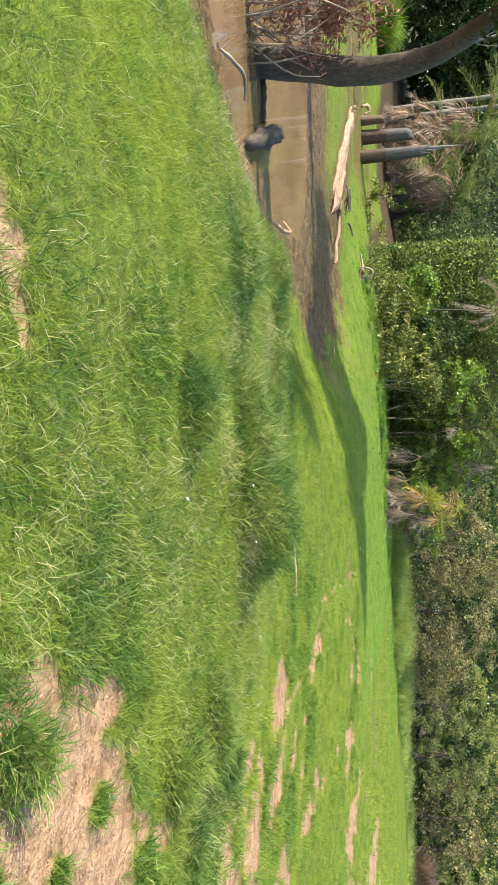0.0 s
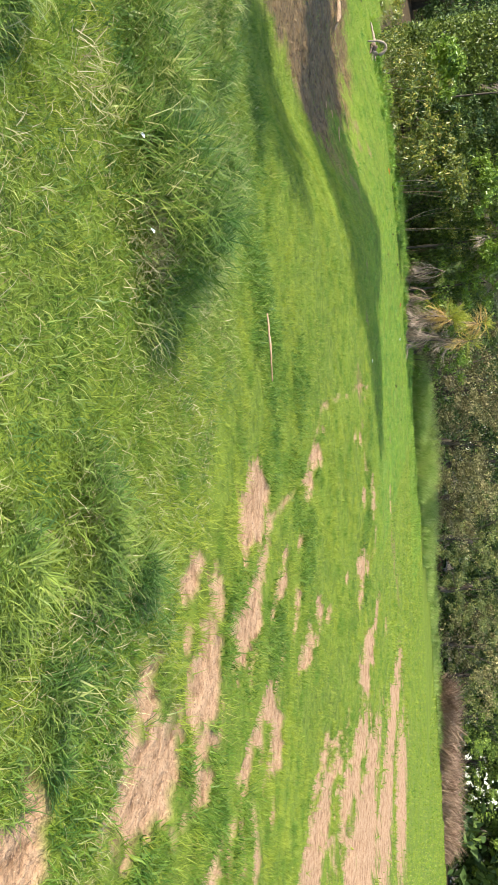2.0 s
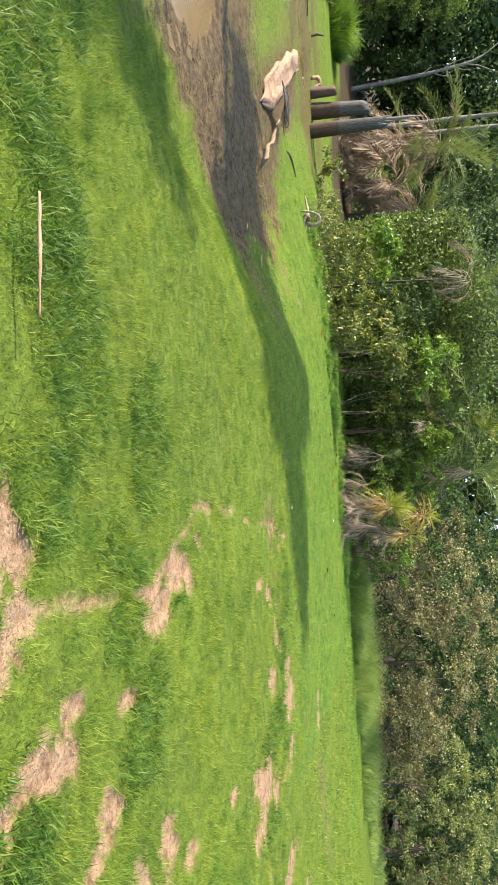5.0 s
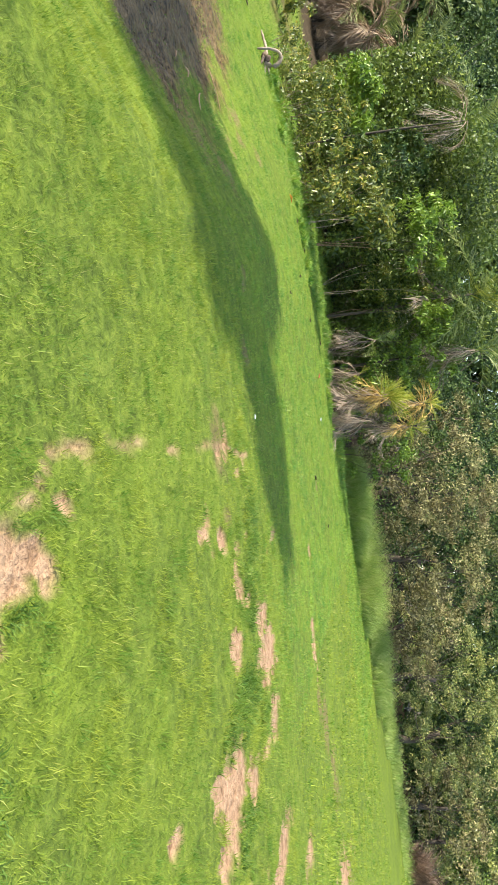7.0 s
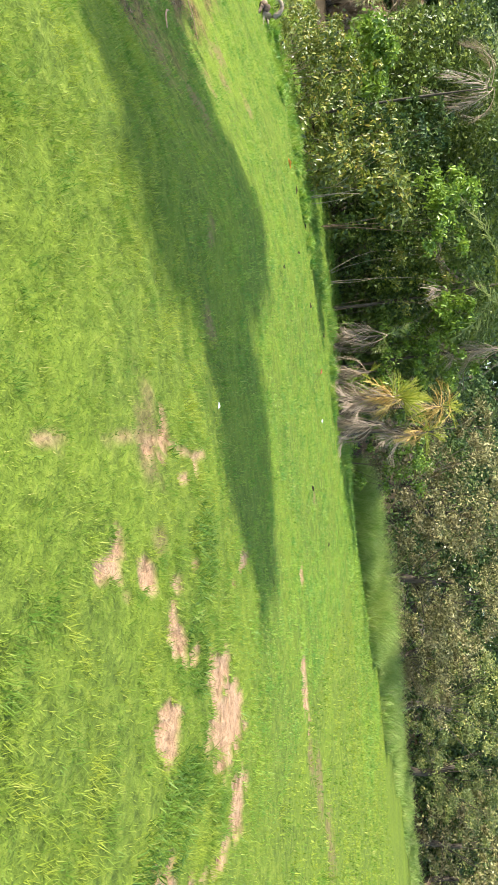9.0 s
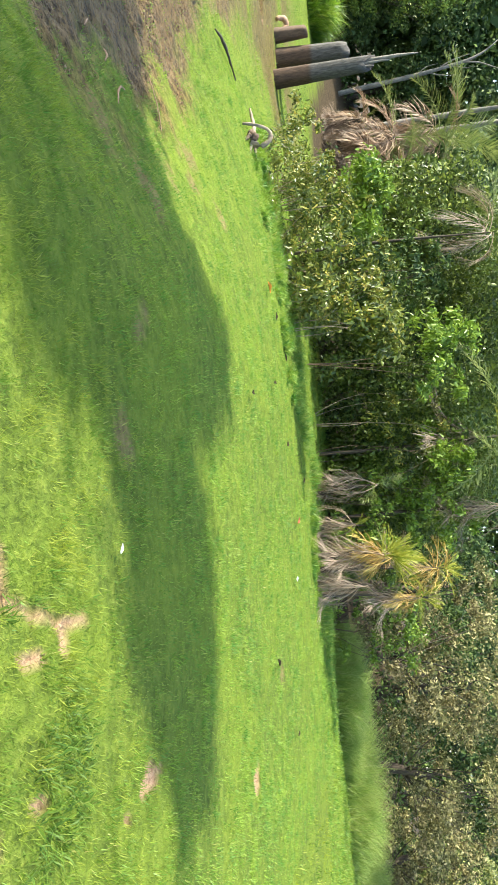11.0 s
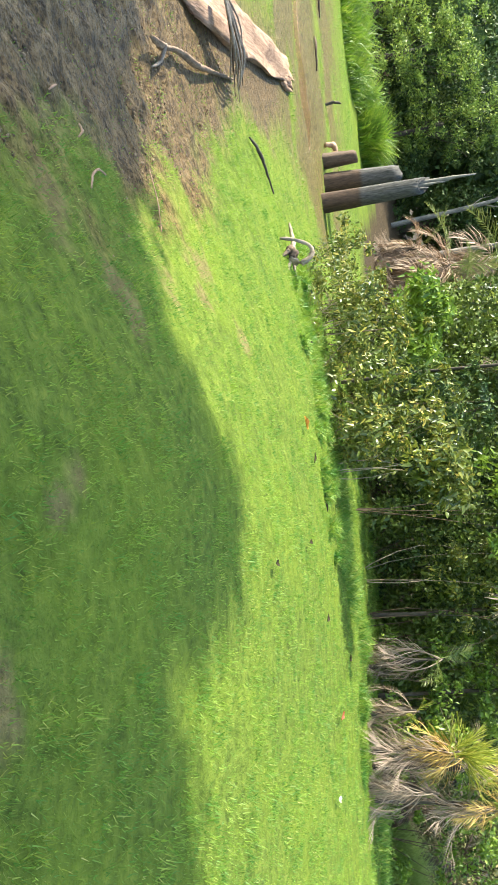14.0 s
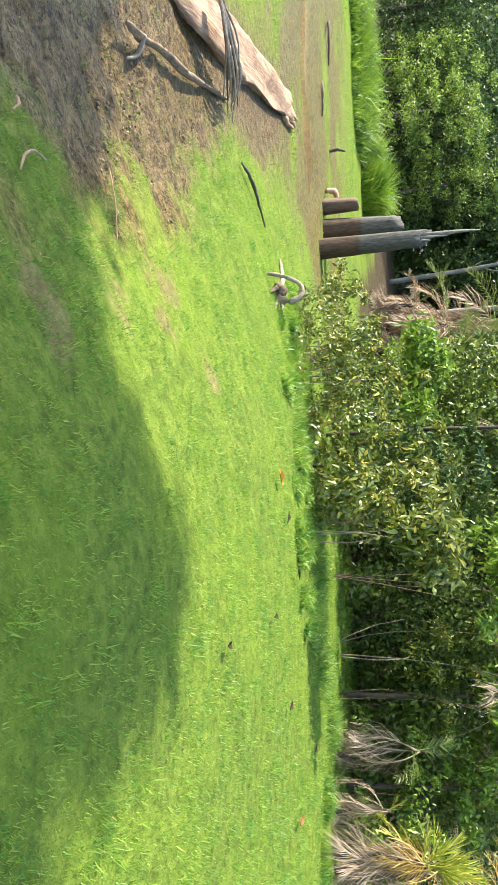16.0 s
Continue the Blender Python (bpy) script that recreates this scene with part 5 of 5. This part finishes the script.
# undergrowth and canopy of the deep wood
def wood_mass(name, n, span, ylo, deep, zlo, zhi, label, r, gap=0.40, leaf_mat=None):
    x = r.uniform(*span, n)
    line = np.interp(x, [-75, -30, -24, -20, -17, -13, -8, -5, -2, 1, 3.5, 5, 9, 14, 22, 30, 45, 62], [40, 43, 47, 52.5, 51, 45, 42.5, 27.5, 26.0, 26.6, 27.6, 30.5, 33.5, 38.5, 42.5, 48, 55, 61])
    y = line + ylo + deep * r.random(n) ** 1.3
    z = zlo + (zhi - zlo) * r.random(n)
    big = np.clip((y - 14) * 0.045, 0.7, 2.0)
    lump = 0.5 * (vnoise((x + 0.4 * z) / big, (z + 0.7 * y) / big, 1.0, 97) + vnoise((y - 0.5 * x) / big, (z - 0.6 * x) / big, 1.0, 98)) * 0.8 + 0.2 * vnoise(x / big, (z + y) / big, 0.35, 96)
    p = np.stack([x, y, z * (0.75 + 0.5 * vnoise(x, y, 5.0, 98)) + np.maximum(height(x, y), -1)], 1)
    size = np.clip((p[:, 1] - 10) * 0.0064, 0.09, 0.42)
    keep = (lump > gap) & ~((p[:, 1] < 37) & (p[:, 0] > -7) & (p[:, 2] > np.interp(x, [1.2, 2.2, 3.9], [3.6, 2.7, 1.5]) + 1.4 * vnoise(x, y, 2.0, 99))) & ~((x > -0.2) & (x < 1.7) & (p[:, 1] < 26.6) & (p[:, 2] < 0.55 + 0.5 * vnoise(x, y, 0.6, 95)))
    return tagged(new(name, mesh_from(name, *leaves(p[keep], size[keep], r, 0.5), leaf_mat or M_LEAF_SHADE_DARK)), label, "woodland", kind="stuff")


wood_mass("thicket", 150000, (-6, 3.9), -0.9, 3.6, 0.0, 4.8, "dark dense thicket behind the shrubs", tr, 0.45, M_LEAF_THICKET)
wood_mass("undergrowth", 110000, (-44, 38), 1.5, 8, -0.2, 5.0, "dense dark undergrowth of the wood", tr, 0.46)
wood_mass("wood_canopy", 110000, (-44, 38), 1.0, 10, 3.6, 11.0, "dense leafy canopy of the deep wood", tr, 0.48)
wood_mass("far_wood", 64000, (-46, 0), 8, 12, 0.0, 15.0, "dark wall of far trees deep in the wood", tr, 0.46)

# tall trees beyond the pool whose shade falls on the grass
pt = empty("pool_tree", pose(-14.2, 14.3, float(height(-14.2, 14.3))), "tall leaning tree with a bare trunk and dense crown", "tree", "trees by the pool")
part("trunk", mesh_from("trunk", *stick([(0, 0, -.2), (.1, -.7, 4), (-.05, -1.9, 8), (0.1, -3.4, 12.5), (0, -3.5, 14.5)], [.26, .2, .16, .12, .06], 0.06, 9, 3, 16), M_BARK_GREY, True), pt)
lv, lf = joined([crown(c, r_, n_, 90, 0.32, tr, 0.45, 0.1)[0] for c, r_, n_ in (((0, -3.35, 13.0), (1.1, 1.45, 0.9), 110), ((0, -3.3, 15.0), (0.8, 0.75, 0.7), 60), ((0, -2.75, 11.3), (0.9, 1.05, 0.75), 70), ((0, -1.75, 12.75), (0.3, 0.5, 0.35), 14), ((0, -1.9, 10.2), (0.8, 0.8, 0.55), 34), ((0, -1.0, 10.0), (0.4, 0.55, 0.45), 26), ((0, -0.75, 8.9), (0.3, 0.55, 0.6), 26), ((0, -1.1, 13.05), (0.25, 0.35, 0.2), 14), ((0, -1.75, 13.0), (0.4, 0.7, 0.6), 46), ((0, -1.75, 11.1), (0.3, 0.5, 0.5), 24))])
part("crown", mesh_from("crown", lv, lf, M_LEAF_SHADE_DARK), pt)
pt = empty("pool_tree", pose(-4.72, 10.75, float(height(-4.72, 10.75))), "dark leaning tree standing at the pool's rim", "tree", "trees by the pool")
part("trunk", mesh_from("trunk", *stick([(0, 0, -.2), (.15, 0, .6), (.38, -.05, 1.6), (.45, -.6, 2.6), (.3, -1.6, 3.5)], [.24, .2, .18, .13, .08], 0.08, 10, 3, 16), M_BARK_DARK, True), pt)
(lv, lf), c = crown((-.1, -2.0, 3.8), (1.2, 1.45, 0.7), 80, 120, 0.14, tr, 0.4, 0.15)
part("crown", mesh_from("crown", lv, lf, M_LEAF_SHADE_DARK), pt)
for wv, wf in limb_tubes((.35, -1.4, 3.3), c[:9], 0.05, tr):
    part("limb", mesh_from("limb", wv, wf, M_BARK_DARK, True), pt)

# added tree out of view; its crown lobes only shape the bank's shadow
pt = empty("pool_tree", pose(-8.4, 9.4, float(height(-8.4, 9.4))), "unseen slim tree added by the pool to shade the bank", "tree", "trees by the pool")
part("trunk", mesh_from("trunk", *stick([(0, 0, -.2), (.05, -.2, 2.5), (0, -.6, 5), (0, -1.4, 6.8)], [.13, .1, .08, .04], 0.06, 8, 3, 14), M_BARK_DARK, True), pt)
lv, lf = joined([crown(c_, r_, n_, 90, 0.16, tr, 0.4, 0.1)[0] for c_, r_, n_ in (((0, -.15, 6.2), (.8, .95, .8), 60), ((0, -1.7, 7.1), (.8, 1.1, .8), 60), ((0, -2.8, 7.0), (.7, .9, .65), 40))])
part("crown", mesh_from("crown", lv, lf, M_LEAF_SHADE_DARK), pt)

# tangle of dead reddish stems leaning on that tree
db = empty("dead_bush", pose(-5.1, 10.35, float(height(-5.1, 10.35))), "tangle of reddish brown dead stems and leaves", "dead bush")
for k in range(26):
    a = np.array([tr.normal() * .25, tr.normal() * .2, 0.0])
    e = np.array([tr.normal() * .45 + .1, tr.normal() * .3, 0.7 + 1.3 * tr.random()])
    wv, wf = stick([a, (a + e) / 2 + tr.normal(size=3) * .15, e], [.016, .012, .004], .2, 5, k, 8)
    part("stem", mesh_from("stem", wv, wf, M_TWIG, True), db)
(lv, lf), c = crown((0, 0, 1.2), (.6, .4, .8), 34, 80, 0.12, tr, 0.25, 0.2, aspect=0.2)
part("foliage", mesh_from("foliage", lv, lf, M_RED_LEAF), db)
